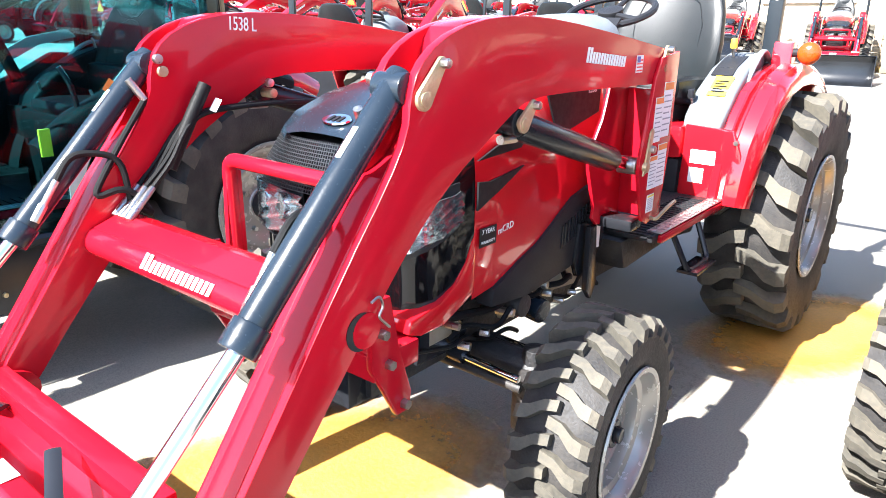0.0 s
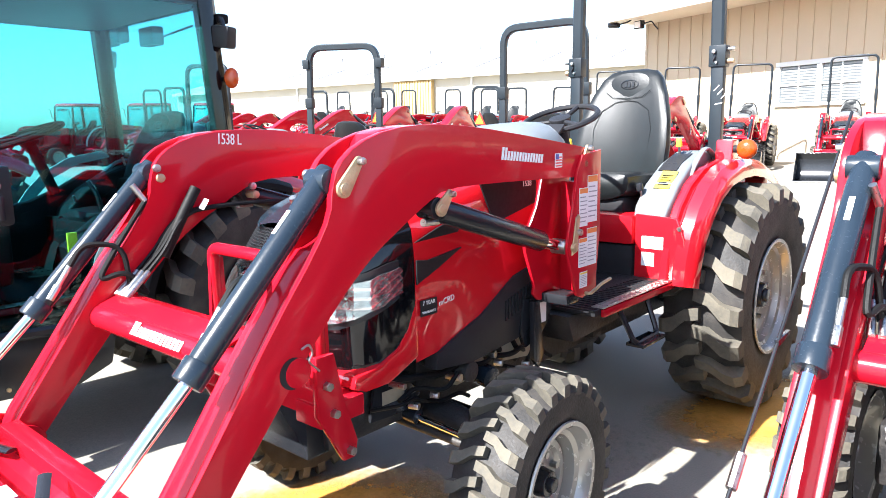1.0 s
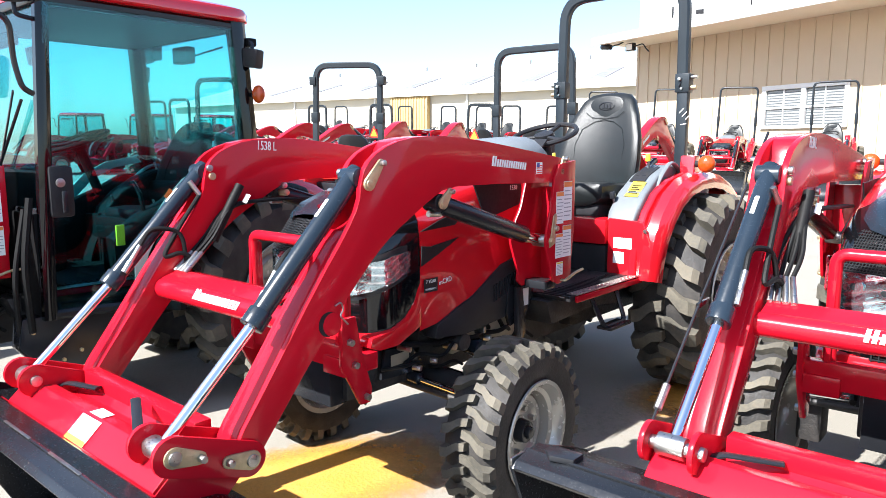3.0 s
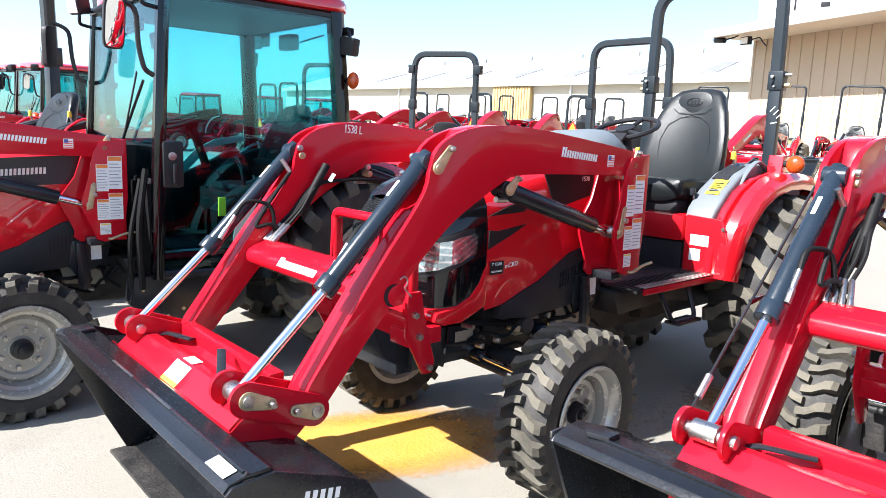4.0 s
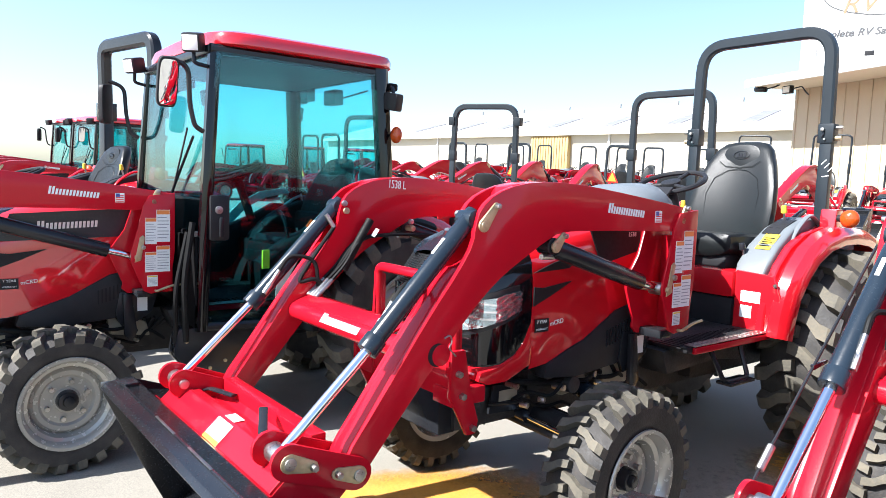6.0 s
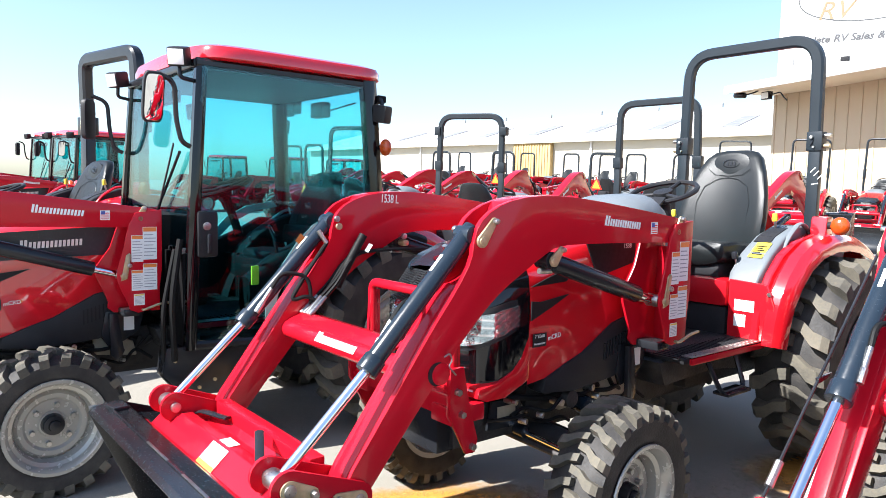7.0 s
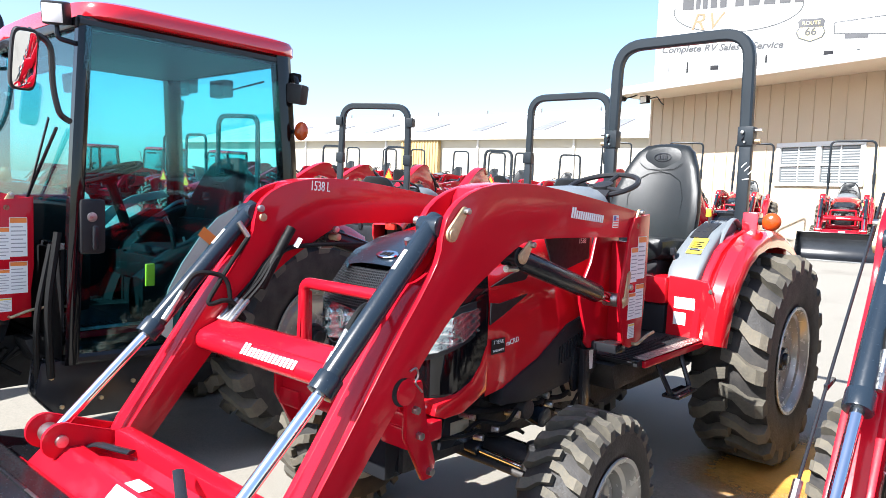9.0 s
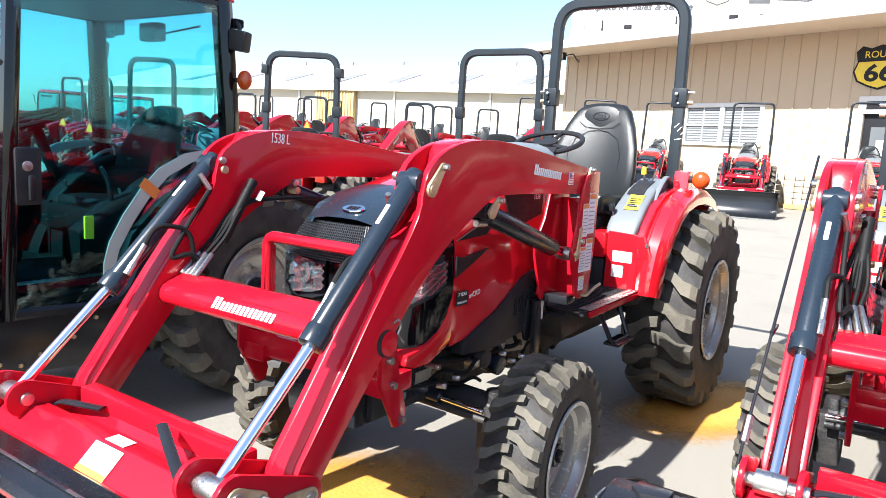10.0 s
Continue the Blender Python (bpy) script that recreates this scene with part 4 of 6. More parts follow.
def add_body(top, cab=False):
    # chassis and engine
    ch = box(-0.17, 0.17, -0.44, 0.55, 0.45, 0.60, 0.01)
    box(-0.15, 0.15, 0.35, 1.95, 0.41, 0.66, 0.03, bm=ch)
    box(-0.22, 0.22, 1.0, 1.5, 0.45, 0.70, 0.03, bm=ch)
    chassis = part("chassis", ch, CASTING, top, "dark cast transmission and frame")
    eng = box(-0.20, 0.20, -0.10, 0.42, 0.55, 0.98, 0.02)
    for k in range(1, 6):
        box(0.19, 0.235, -0.16 + k * 0.09, -0.11 + k * 0.09, 0.60 + 0.02 * (k % 2), 0.72, 0.006, bm=eng)
        box(-0.235, -0.19, -0.16 + k * 0.09, -0.11 + k * 0.09, 0.60 + 0.02 * (k % 2), 0.72, 0.006, bm=eng)
    cyl((0.19, -0.05, 0.66), (0.27, -0.05, 0.66), 0.045, None, 18, 0.004, bm=eng)
    cyl((0.20, 0.06, 0.585), (0.30, 0.06, 0.585), 0.035, None, 18, 0.004, bm=eng)
    part("engine", eng, CASTING, chassis, "dark engine block with fittings")
    for s in (1, -1):
        part("oil_cover", prism([(0.02, 0.66), (0.17, 0.66), (0.20, 0.54), (0.04, 0.53)], *sorted((s * 0.215, s * 0.25)), 0.008), TAN_CAST, chassis, "tan cast cover plate")
        part("oil_cover", prism([(0.28, 0.655), (0.36, 0.65), (0.48, 0.60), (0.50, 0.52), (0.30, 0.545)], *sorted((s * 0.205, s * 0.25)), 0.012), TAN_CAST, chassis, "tan cast cover plate")
        part("side_pipe", tube([(s * 0.24, -0.25, 0.63), (s * 0.26, -0.05, 0.60), (s * 0.25, 0.2, 0.62), (s * 0.22, 0.4, 0.56)], 0.012, 8, 0.05), HOSE, chassis)
        part("yellow_cap", cyl((s * 0.23, -0.10, 0.70), (s * 0.245, -0.10, 0.70), 0.012, None, 10), YELLOW, chassis)
        part("bumper_plate", on_side(plate_mark(0.095, 0.042), s * 0.2015, -0.205, 0.562, s), TAN_CAST, chassis, "small metal maker plate")
        part("tie_rod", cyl((s * 0.10, -0.12, 0.44), (s * 0.40, -0.10, 0.42), 0.014, None, 10), CASTING, chassis)
        ax = cyl((0, 0, 0.435), (s * 0.40, 0, 0.425), 0.055, 0.05, 20, 0.005)
        box(*sorted((s * 0.34, s * 0.43)), -0.06, 0.06, 0.25, 0.45, 0.02, bm=ax)
        cyl((s * 0.38, 0, 0.40), (s * 0.38, 0, 0.50), 0.045, 0.035, 18, 0.004, bm=ax)
        part("front_axle", ax, CASTING, chassis, "dark cast front axle")
        part("rear_axle", cyl((s * 0.10, 1.9, 0.545), (s * 0.42, 1.9, 0.545), 0.11, 0.09, 24, 0.008), CASTING, chassis)
        part("steering_cylinder_rod", cyl((s * 0.02, 0.09, 0.45), (s * 0.34, 0.08, 0.44), 0.012, None, 12), CHROME, chassis)
        hp = B()
        for k in range(4):
            cyl((s * 0.19, 0.45 + 0.03 * k, 0.50 + 0.02 * k), (s * 0.24, 0.47 + 0.05 * k, 0.62), 0.010, None, 8, bm=hp)
        part("valve_block", hp, CASTING, chassis)
    rng = random.Random(7)
    for s in (1, -1):
        lines = B()
        for k in range(8):
            y0, z0 = -0.30 + 0.09 * k, 0.50 + 0.12 * rng.random()
            pts = [(s * (0.19 + 0.05 * rng.random()), y0, z0)]
            for j in range(3):
                pts.append((s * (0.22 + 0.07 * rng.random()), y0 + 0.07 * (j + 1) + 0.03 * rng.random(), z0 + 0.10 * (rng.random() - 0.4)))
            tube(pts, 0.006 + 0.005 * rng.random(), 7, 0.03, bm=lines)
        part("engine_loom", lines, HOSE, chassis, "tangled loom of black engine hoses")
        part("oil_filter", cyl((s * 0.22, 0.17, 0.545), (s * 0.305, 0.16, 0.535), 0.040, 0.038, 20, 0.006), BLUEBLACK, chassis, "dark oil filter can")
        clamps = B()
        for k in range(9):
            cy, cz = -0.27 + 0.085 * k + 0.03 * rng.random(), 0.50 + 0.14 * rng.random()
            cyl((s * 0.245, cy, cz), (s * (0.27 + 0.03 * rng.random()), cy + 0.01, cz), 0.009 + 0.006 * rng.random(), None, 8, 0.001, bm=clamps)
        part("clamp_set", clamps, STEEL, chassis, "bright hose clamps and bolt heads")
        part("bracket", prism([(-0.30, 0.50), (-0.12, 0.49), (-0.08, 0.53), (-0.14, 0.60), (-0.28, 0.61)], *sorted((s * 0.185, s * 0.20)), 0.004), BLACK, chassis, "black bumper support bracket")
        part("steering_barrel", cyl((s * 0.02, -0.115, 0.475), (s * 0.22, -0.115, 0.465), 0.024, None, 16, 0.003), BLACK, chassis, "black steering cylinder")
        part("steering_rod", cyl((s * 0.22, -0.115, 0.465), (s * 0.40, -0.115, 0.455), 0.011, None, 12), CHROME, chassis, "bright steering rod")
    part("muffler", cyl((0.10, 0.15, 0.47), (0.10, 0.50, 0.47), 0.055, None, 20, 0.01), CASTING, chassis)
    part("front_weight_bracket", box(-0.15, 0.15, -0.50, -0.42, 0.44, 0.62, 0.008), BLACK, chassis)
    # hood
    hood = part("hood", loft([hood_ring(-0.195, 0.2983, 0.682, 1.182), hood_ring(-0.16, 0.2995, 0.686, 1.194), hood_ring(-0.05, 0.302, 0.70, 1.222), hood_ring(0.12, 0.303, 0.755, 1.26), hood_ring(0.30, 0.302, 0.83, 1.29), hood_ring(0.46, 0.300, 0.86, 1.31)], ring=False), RED_PLASTIC, top, "glossy red engine hood")
    nose = part("nose", loft([hood_ring(-0.438, 0.10, 0.71, 1.00), hood_ring(-0.432, 0.19, 0.69, 1.04), hood_ring(-0.412, 0.240, 0.675, 1.075), hood_ring(-0.375, 0.272, 0.668, 1.105), hood_ring(-0.315, 0.288, 0.668, 1.133), hood_ring(-0.257, 0.2952, 0.678, 1.158), hood_ring(-0.197, 0.2980, 0.682, 1.181)]), GLOSS_BLACK, top, "glossy black hood nose")
    chin = prism([(-0.19, 0.70), (-0.19, 0.92), (-0.202, 0.86), (-0.228, 0.795), (-0.27, 0.745), (-0.33, 0.715), (-0.435, 0.703), (-0.445, 0.67), (-0.40, 0.652), (-0.31, 0.652)], -0.2985, 0.2985, 0.010)
    part("chin", chin, RED_PLASTIC, hood)
    # nose cap with its emblem, mesh grille, lower grille, lamps
    cap = []
    for t, k in ((0.0, 0.62), (0.08, 0.84), (0.25, 0.98), (0.55, 1.0), (0.8, 0.95), (1.0, 0.72)):
        y = -0.425 + 0.37 * t
        zt = 1.103 + 0.37 * t * 0.30 + 0.018 * math.sin(math.pi * t)
        hw = 0.222 * k
        cap.append([(-hw, y, zt - 0.030), (-hw * 0.92, y, zt - 0.012), (-hw * 0.5, y, zt - 0.002), (0, y, zt), (hw * 0.5, y, zt - 0.002), (hw * 0.92, y, zt - 0.012), (hw, y, zt - 0.030)])
    part("nose_cap", loft(cap, ring=False), BLUEBLACK, nose, "smooth dark cap on the nose")
    em = B()
    bmesh.ops.create_cone(em, cap_ends=True, segments=28, radius1=0.046, radius2=0.044, depth=0.004, matrix=pose(0, -0.372, 1.132, 19, 0, 0) @ Matrix.Diagonal((1, 0.6, 1, 1)))
    emblem = part("emblem", em, CHROME, nose, "oval chrome emblem")
    e2 = B()
    for k in (-1, 0, 1):
        box(k * 0.017 - 0.005, k * 0.017 + 0.005, -0.014, 0.012, 0.0022, 0.0032, 0, bm=e2)
    e2.transform(pose(0, -0.372, 1.1325, 19, 0, 0))
    part("emblem_mark", e2, INK, emblem)
    mesh_bm = B()
    for k in range(54):
        x = -0.255 + 0.51 * k / 53
        f = 1 - (abs(x) / 0.30) ** 2.6
        m = pose(0, -0.478 + 0.075 * (1 - f), 0.965, -24, 0, 0)
        tube([m @ Vector((x * (1 - 1.5 * z), 0, z)) for z in (0, 0.131)], 0.0014, 4, 0, bm=mesh_bm)
    for k in range(15):
        z = 0.009 * k
        pts = []
        for j in range(9):
            x = -0.262 + 0.524 * j / 8
            f = 1 - (abs(x) / 0.30) ** 2.6
            v = pose(0, -0.478 + 0.075 * (1 - f), 0.965, -24, 0, 0) @ Vector((x * (1 - 1.5 * z), 0, z))
            pts.append(v)
        tube(pts, 0.0014, 4, 0, bm=mesh_bm)
    part("grille_mesh", mesh_bm, MESH_WIRE, nose, "black wire mesh grille")
    low = B()
    for k in range(16):
        box(-0.15 + 0.02 * k, -0.147 + 0.02 * k, -0.442, -0.437, 0.695, 0.79, 0, bm=low)
    for k in range(6):
        box(-0.155, 0.155, -0.443, -0.438, 0.70 + 0.016 * k, 0.703 + 0.016 * k, 0, bm=low)
    part("lower_grille", low, BLACK_PLASTIC, nose)
    for s in (1, -1):
        plan = [(0.045, -0.449, 0.945, 0.862), (0.105, -0.449, 0.957, 0.842), (0.175, -0.445, 0.960, 0.838), (0.225, -0.432, 0.960, 0.844), (0.262, -0.402, 0.955, 0.858), (0.283, -0.365, 0.963, 0.872), (0.292, -0.332, 0.972, 0.884), (0.2985, -0.298, 0.981, 0.898), (0.301, -0.266, 0.984, 0.914)]

        def wrap(off, up, rows, ripple=0.0, trim=0):
            """A band following the lamp's plan, pushed out by off and taller by up."""
            out = []
            for r in range(rows):
                row = []
                for i, (px, py, zt, zb) in enumerate(plan[:len(plan) - trim]):
                    q0, q1 = plan[max(i - 1, 0)], plan[min(i + 1, len(plan) - 1)]
                    nx, ny = (q1[1] - q0[1]), -(q1[0] - q0[0])
                    nn = math.hypot(nx, ny)
                    o = off + ripple * ((i + r) % 2)
                    f = r / (rows - 1)
                    row.append((s * (px + nx / nn * o), py + ny / nn * o, zt + up - (zt - zb + 2 * up) * f))
                out.append(row)
            return sheet(out, 0.003)

        lamp = part("headlight", wrap(0.003, 0.0, 8, 0.013), REFLECTOR, nose, "faceted chrome headlight wrapping round the corner", 10)
        part("lamp_surround", wrap(0.001, 0.020, 2), BLACK, lamp)
        part("lens", wrap(0.017, 0.002, 3), LENS, lamp, "clear lens")
        for px, pz, rr in ((0.120, 0.912, 0.036), (0.205, 0.918, 0.030)):
            py = -0.452 if px < 0.2 else -0.440
            part("lamp_bowl", cyl((s * px, py, pz), (s * (px + 0.004), py - 0.012, pz), rr * 0.6, rr, 20), REFLECTOR, lamp)
            part("lamp_bulb", cyl((s * px, py - 0.010, pz), (s * px, py - 0.0135, pz), rr * 0.45, rr * 0.35, 14), BLACK_PLASTIC, lamp)
        # side marks and vents
        for pts in ([(-0.20, 1.045), (-0.10, 1.078), (0.06, 1.115), (-0.01, 1.055)], [(-0.194, 0.992), (-0.145, 0.986), (0.01, 1.005), (-0.10, 0.957), (-0.195, 0.920)]):
            part("swoosh_decal", prism(pts, *sorted((s * 0.300, s * 0.3055)), 0), INK, hood, "black swoosh decal")
        part("side_panel", prism([(-0.125, 0.64), (-0.112, 0.69), (0.007, 0.736), (0.10, 0.766), (0.179, 0.808), (0.287, 0.867), (0.38, 0.886), (0.48, 0.89), (0.47, 0.69), (0.30, 0.64), (0.05, 0.62)], *sorted((s * 0.255, s * 0.309)), 0.008), BLACK_PLASTIC, hood, "black ribbed engine side panel")
        vt = B()
        for k in range(12):
            box(*sorted((s * 0.309, s * 0.3125)), 0.23 + 0.018 * k, 0.236 + 0.018 * k, 0.72 + 0.005 * k, 0.79 + 0.005 * k, 0, bm=vt)
        part("vent_ribs", vt, BLACK, hood)
        st = part("sticker", on_side(plate_mark(0.074, 0.050), s * 0.3045, -0.147, 0.845, s), INK, hood, "black sticker reading 7 year warranty")
        part("sticker_text", on_side(text_bm("7 YEAR", 0.0175, 0.0004), s * 0.3062, -0.147, 0.859, s), WHITE, st)
        part("sticker_text", on_side(text_bm("WARRANTY", 0.0108, 0.0004), s * 0.3062, -0.147, 0.831, s), WHITE, st)
        part("badge_text", on_side(text_bm("mCRD", 0.026, 0.0006), s * 0.3055, -0.066, 0.850, s, 6), WHITE, hood, "white mCRD badge")
        if cab:
            pl = part("hood_plate", prism([(-0.14, 1.175), (0.42, 1.205), (0.42, 1.12), (0.34, 1.06), (-0.20, 1.045)], *sorted((s * 0.298, s * 0.3075)), 0), BLUEBLACK, hood, "dark blue name plate on the hood side")
            part("brand_mark", on_side(wordmark(0.26, 0.042), s * 0.3078, 0.10, 1.125, s, 3), WHITE, pl)
            continue
        part("model_text", on_side(text_bm("1538", 0.027, 0.0006), s * 0.3040, 0.365, 1.178, s), WHITE, hood, "white model number 1538")
        part("model_stripe", prism([(0.10, 1.205), (0.42, 1.215), (0.42, 1.11), (0.18, 1.06)], *sorted((s * 0.298, s * 0.3035)), 0), INK, hood)
    # grille guard
    gb = tube([(-0.245, -0.515, 0.60), (-0.245, -0.52, 1.022), (0.245, -0.52, 1.022), (0.245, -0.515, 0.60)], 0.019, 12, 0.035)
    guard = part("grille_guard", gb, RED, top, "red tubular grille guard")
    for s in (1, -1):
        part("guard_plate", prism([(-0.55, 0.60), (-0.485, 0.60), (-0.49, 0.99), (-0.535, 1.01)], *sorted((s * 0.237, s * 0.253)), 0.003), RED, guard)
        part("guard_brace", box(*sorted((s * 0.20, s * 0.31)), -0.57, -0.42, 0.60, 0.66, 0.006), RED, guard)
    part("guard_base", box(-0.31, 0.31, -0.56, -0.51, 0.62, 0.70, 0.006), RED, guard)
    # dash cowl, steering wheel
    if not cab:
        sec = []
        for y, hw, zb, zt in ((0.44, 0.22, 1.10, 1.30), (0.50, 0.235, 1.05, 1.345), (0.62, 0.235, 1.0, 1.385), (0.76, 0.215, 0.95, 1.395), (0.86, 0.18, 0.92, 1.36), (0.90, 0.14, 0.92, 1.28)):
            sec.append([(x, y, z) for x, z in superellipse(0, (zb + zt) / 2, hw, (zt - zb) / 2, 3.2, 24)])
        cowl = part("dash_cowl", loft(sec), GREY, top, "smooth grey dashboard cowl")
        part("instrument_panel", box(-0.12, 0.12, -0.055, 0.055, -0.004, 0.006, 0.004, m=pose(0, 0.865, 1.345, 38, 0, 0)), BLACK_PLASTIC, cowl)
        part("firewall", box(-0.27, 0.27, 0.46, 0.52, 0.68, 1.16, 0.02), BLACK_PLASTIC, top, "black firewall under the dash")
        for s in (1, -1):
            part("orange_tag", on_side(plate_mark(0.028, 0.07), s * 0.272, 0.49, 1.10, s), ORANGE_SMV, top)
    b = B()
    rings = []
    for k in range(36):
        a = 2 * math.pi * k / 36
        rings.append([b.verts.new(((0.165 + 0.013 * math.cos(t)) * math.cos(a), (0.165 + 0.013 * math.cos(t)) * math.sin(a), 0.013 * math.sin(t))) for t in [2 * math.pi * j / 8 for j in range(8)]])
    for k in range(36):
        u, v = rings[k], rings[(k + 1) % 36]
        for j in range(8):
            b.faces.new((u[j], u[(j + 1) % 8], v[(j + 1) % 8], v[j]))
    m = pose(0, 1.06, 1.405, 20, 0, 0)
    b.transform(m)
    wheel = part("steering_wheel", b, BLACK_PLASTIC, top, "black plastic steering wheel")
    sp = cyl((0, 0, -0.05), (0, 0, 0.008), 0.04, 0.05, 20, 0.005)
    for a in (90, 210, 330):
        tube([(0, 0, -0.01), (0.165 * math.cos(radians(a)), 0.165 * math.sin(radians(a)), 0)], 0.011, 8, 0, bm=sp)
    cyl((0, 0, -0.30), (0, 0, -0.02), 0.025, None, 14, bm=sp)
    sp.transform(m)
    part("spokes", sp, BLACK_PLASTIC, wheel)
    # floor and steps
    fl = box(-0.445, 0.445, 0.60, 1.30, 0.675, 0.70, 0.006)
    floor_ob = part("platform", fl, BLACK_PLASTIC, top, "black operator platform with tread strips")
    for s in (1, -1):
        part("platform_edge", box(*sorted((s * 0.445, s * 0.462)), 0.64, 1.28, 0.668, 0.697, 0.006), RED, floor_ob)
        rb = B()
        for k in range(22):
            box(*sorted((s * 0.30, s * 0.44)), 0.56 + 0.03 * k, 0.566 + 0.03 * k, 0.70, 0.704, 0, bm=rb)
        part("mat_ribs", rb, BLACK_PLASTIC, floor_ob)
        strip = box(*sorted((s * 0.405, s * 0.458)), 0.64, 1.26, 0.701, 0.7045, 0.001)
        for k in range(16):
            for j in (0, 1):
                box(*sorted((s * (0.412 + 0.024 * j), s * (0.428 + 0.024 * j))), 0.645 + 0.038 * k, 0.667 + 0.038 * k, 0.7045, 0.707, 0.001, bm=strip)
        part("tread_strip", strip, STEEL, floor_ob, "checkered bare metal tread strip")
        stp = tube([(s * 0.44, 0.80, 0.66), (s * 0.50, 0.82, 0.53), (s * 0.50, 1.02, 0.53), (s * 0.44, 1.04, 0.66)], 0.011, 8, 0.03)
        box(*sorted((s * 0.46, s * 0.535)), 0.82, 1.02, 0.518, 0.532, 0.003, bm=stp)
        part("step", stp, BLACK, floor_ob, "black hanging mounting step")
        part("under_panel", prism([(0.55, 0.675), (1.28, 0.675), (1.25, 0.55), (1.0, 0.58), (0.60, 0.56)], *sorted((s * 0.20, s * 0.36)), 0.02), CASTING, floor_ob)
        part("pedal", box(*sorted((s * 0.22, s * 0.30)), 0.60, 0.68, 0.76, 0.775, 0.004, m=None), BLACK, floor_ob)
        part("pedal_arm", tube([(s * 0.25, 0.64, 0.765), (s * 0.24, 0.56, 0.80), (s * 0.24, 0.52, 0.90)], 0.010, 8, 0.03), BLACK, floor_ob)
    # seat base hump and red console
    part("seat_deck", box(-0.27, 0.27, 1.24, 1.95, 0.84, 0.98, 0.03), BLACK_PLASTIC if cab else RED_PLASTIC, top, "seat deck between the fenders")
    part("deck_riser", box(-0.26, 0.26, 1.26, 1.95, 0.66, 0.84, 0.01), BLACK_PLASTIC, top, "black riser under the seat deck")
    # fenders
    curve = [(1.285, 0.675), (1.29, 0.78), (1.315, 0.89), (1.375, 0.99), (1.47, 1.075), (1.60, 1.135), (1.76, 1.165), (1.92, 1.168), (2.08, 1.150), (2.22, 1.11), (2.33, 1.055)]
    for s in (1, -1):
        rows = []
        for i, (y, z) in enumerate(curve):
            k = i / (len(curve) - 1)
            ny, nz = y - 1.9, z - 0.55
            nl = math.hypot(ny, nz)
            ny, nz = ny / nl, nz / nl
            row = []
            for x, off in ((0.265, 0.0), (0.394, 0.010), (0.401, 0.011), (0.405, 0.036), (0.411, 0.042), (0.440, 0.042), (0.446, 0.036), (0.450, 0.012), (0.465, 0.012), (0.470, 0.040), (0.478, 0.047), (0.528, 0.040), (0.552, 0.018), (0.566, -0.012), (0.568, -0.045)):
                x = 0.265 + (x - 0.265) * (0.92 + 0.08 * min(1, k * 3))
                row.append((s * x, y + ny * off, z + nz * off))
            rows.append(row)
        fen = part("fender", sheet(rows, 0.006 * (1 if s > 0 else -1)), RED_PLASTIC, top, "glossy red rear fender", 24)
        inner = [(1.285, 0.66)] + curve + [(2.33, 0.95), (2.2, 0.75), (1.9, 0.70)]
        part("fender_side", prism(inner, *sorted((s * 0.255, s * 0.268)), 0.003), BLACK_PLASTIC if cab else RED_PLASTIC, fen)
        # console on the fender
        cr = []
        for y, z, x0, x1, h in ((1.29, 0.925, 0.25, 0.39, 0.022), (1.325, 0.985, 0.245, 0.405, 0.036), (1.42, 1.072, 0.245, 0.408, 0.040), (1.56, 1.155, 0.25, 0.405, 0.040), (1.72, 1.208, 0.255, 0.395, 0.038), (1.83, 1.222, 0.265, 0.38, 0.026)):
            cr.append([(s * x, y - 0.5 * (zz - z), zz) for x, zz in superellipse((x0 + x1) / 2, z, (x1 - x0) / 2, h, 6.5, 24)])
        con = part("side_console", loft(cr), BLACK_PLASTIC if cab else GREY, fen, "grey plastic lever console")
        for sx in (0.282, 0.318):
            part("lever_slot", prism([(1.53, 1.180), (1.70, 1.236), (1.70, 1.247), (1.53, 1.194)], *sorted((s * sx, s * (sx + 0.022))), 0.001), BLACK, con)
        part("tray", sheet([[(s * x, y - 0.5 * h, z + h) for x in (0.272, 0.315, 0.358)] for y, z, h in ((1.50, 1.127, 0.0395), (1.56, 1.155, 0.0425), (1.66, 1.189, 0.0425), (1.76, 1.2115, 0.0375))], 0.003), BLACK_PLASTIC, con, "dark inset lever tray")
        part("lever", tube([(s * 0.30, 1.66, 1.21), (s * 0.30, 1.64, 1.28)], 0.006, 8, 0), STEEL, con)
        part("lever_knob", cyl((s * 0.30, 1.642, 1.270), (s * 0.30, 1.636, 1.31), 0.016, 0.012, 12, 0.004), YELLOW, con, "yellow lever knob")
        part("lever", tube([(s * 0.265, 1.36, 1.01), (s * 0.25, 1.34, 1.09)], 0.006, 8, 0), STEEL, con)
        part("lever_knob", cyl((s * 0.252, 1.342, 1.08), (s * 0.248, 1.335, 1.115), 0.018, 0.015, 12, 0.005), BLACK, con, "black lever knob")
        yd = plate_mark(0.075, 0.125)
        yd.transform(pose(s * 0.335, 1.425, 1.127, 35, 0, 0))
        ylw = part("yellow_decal", yd, YELLOW, con, "yellow safety sticker with black print")
        yl = B()
        for k in range(5):
            box(-0.026, 0.026 - 0.014 * (k % 2), -0.04 + 0.016 * k, -0.032 + 0.016 * k, 0.0014, 0.002, 0, bm=yl)
        yl.transform(pose(s * 0.335, 1.425, 1.127, 35, 0, 0))
        part("fine_print", yl, INK, ylw)
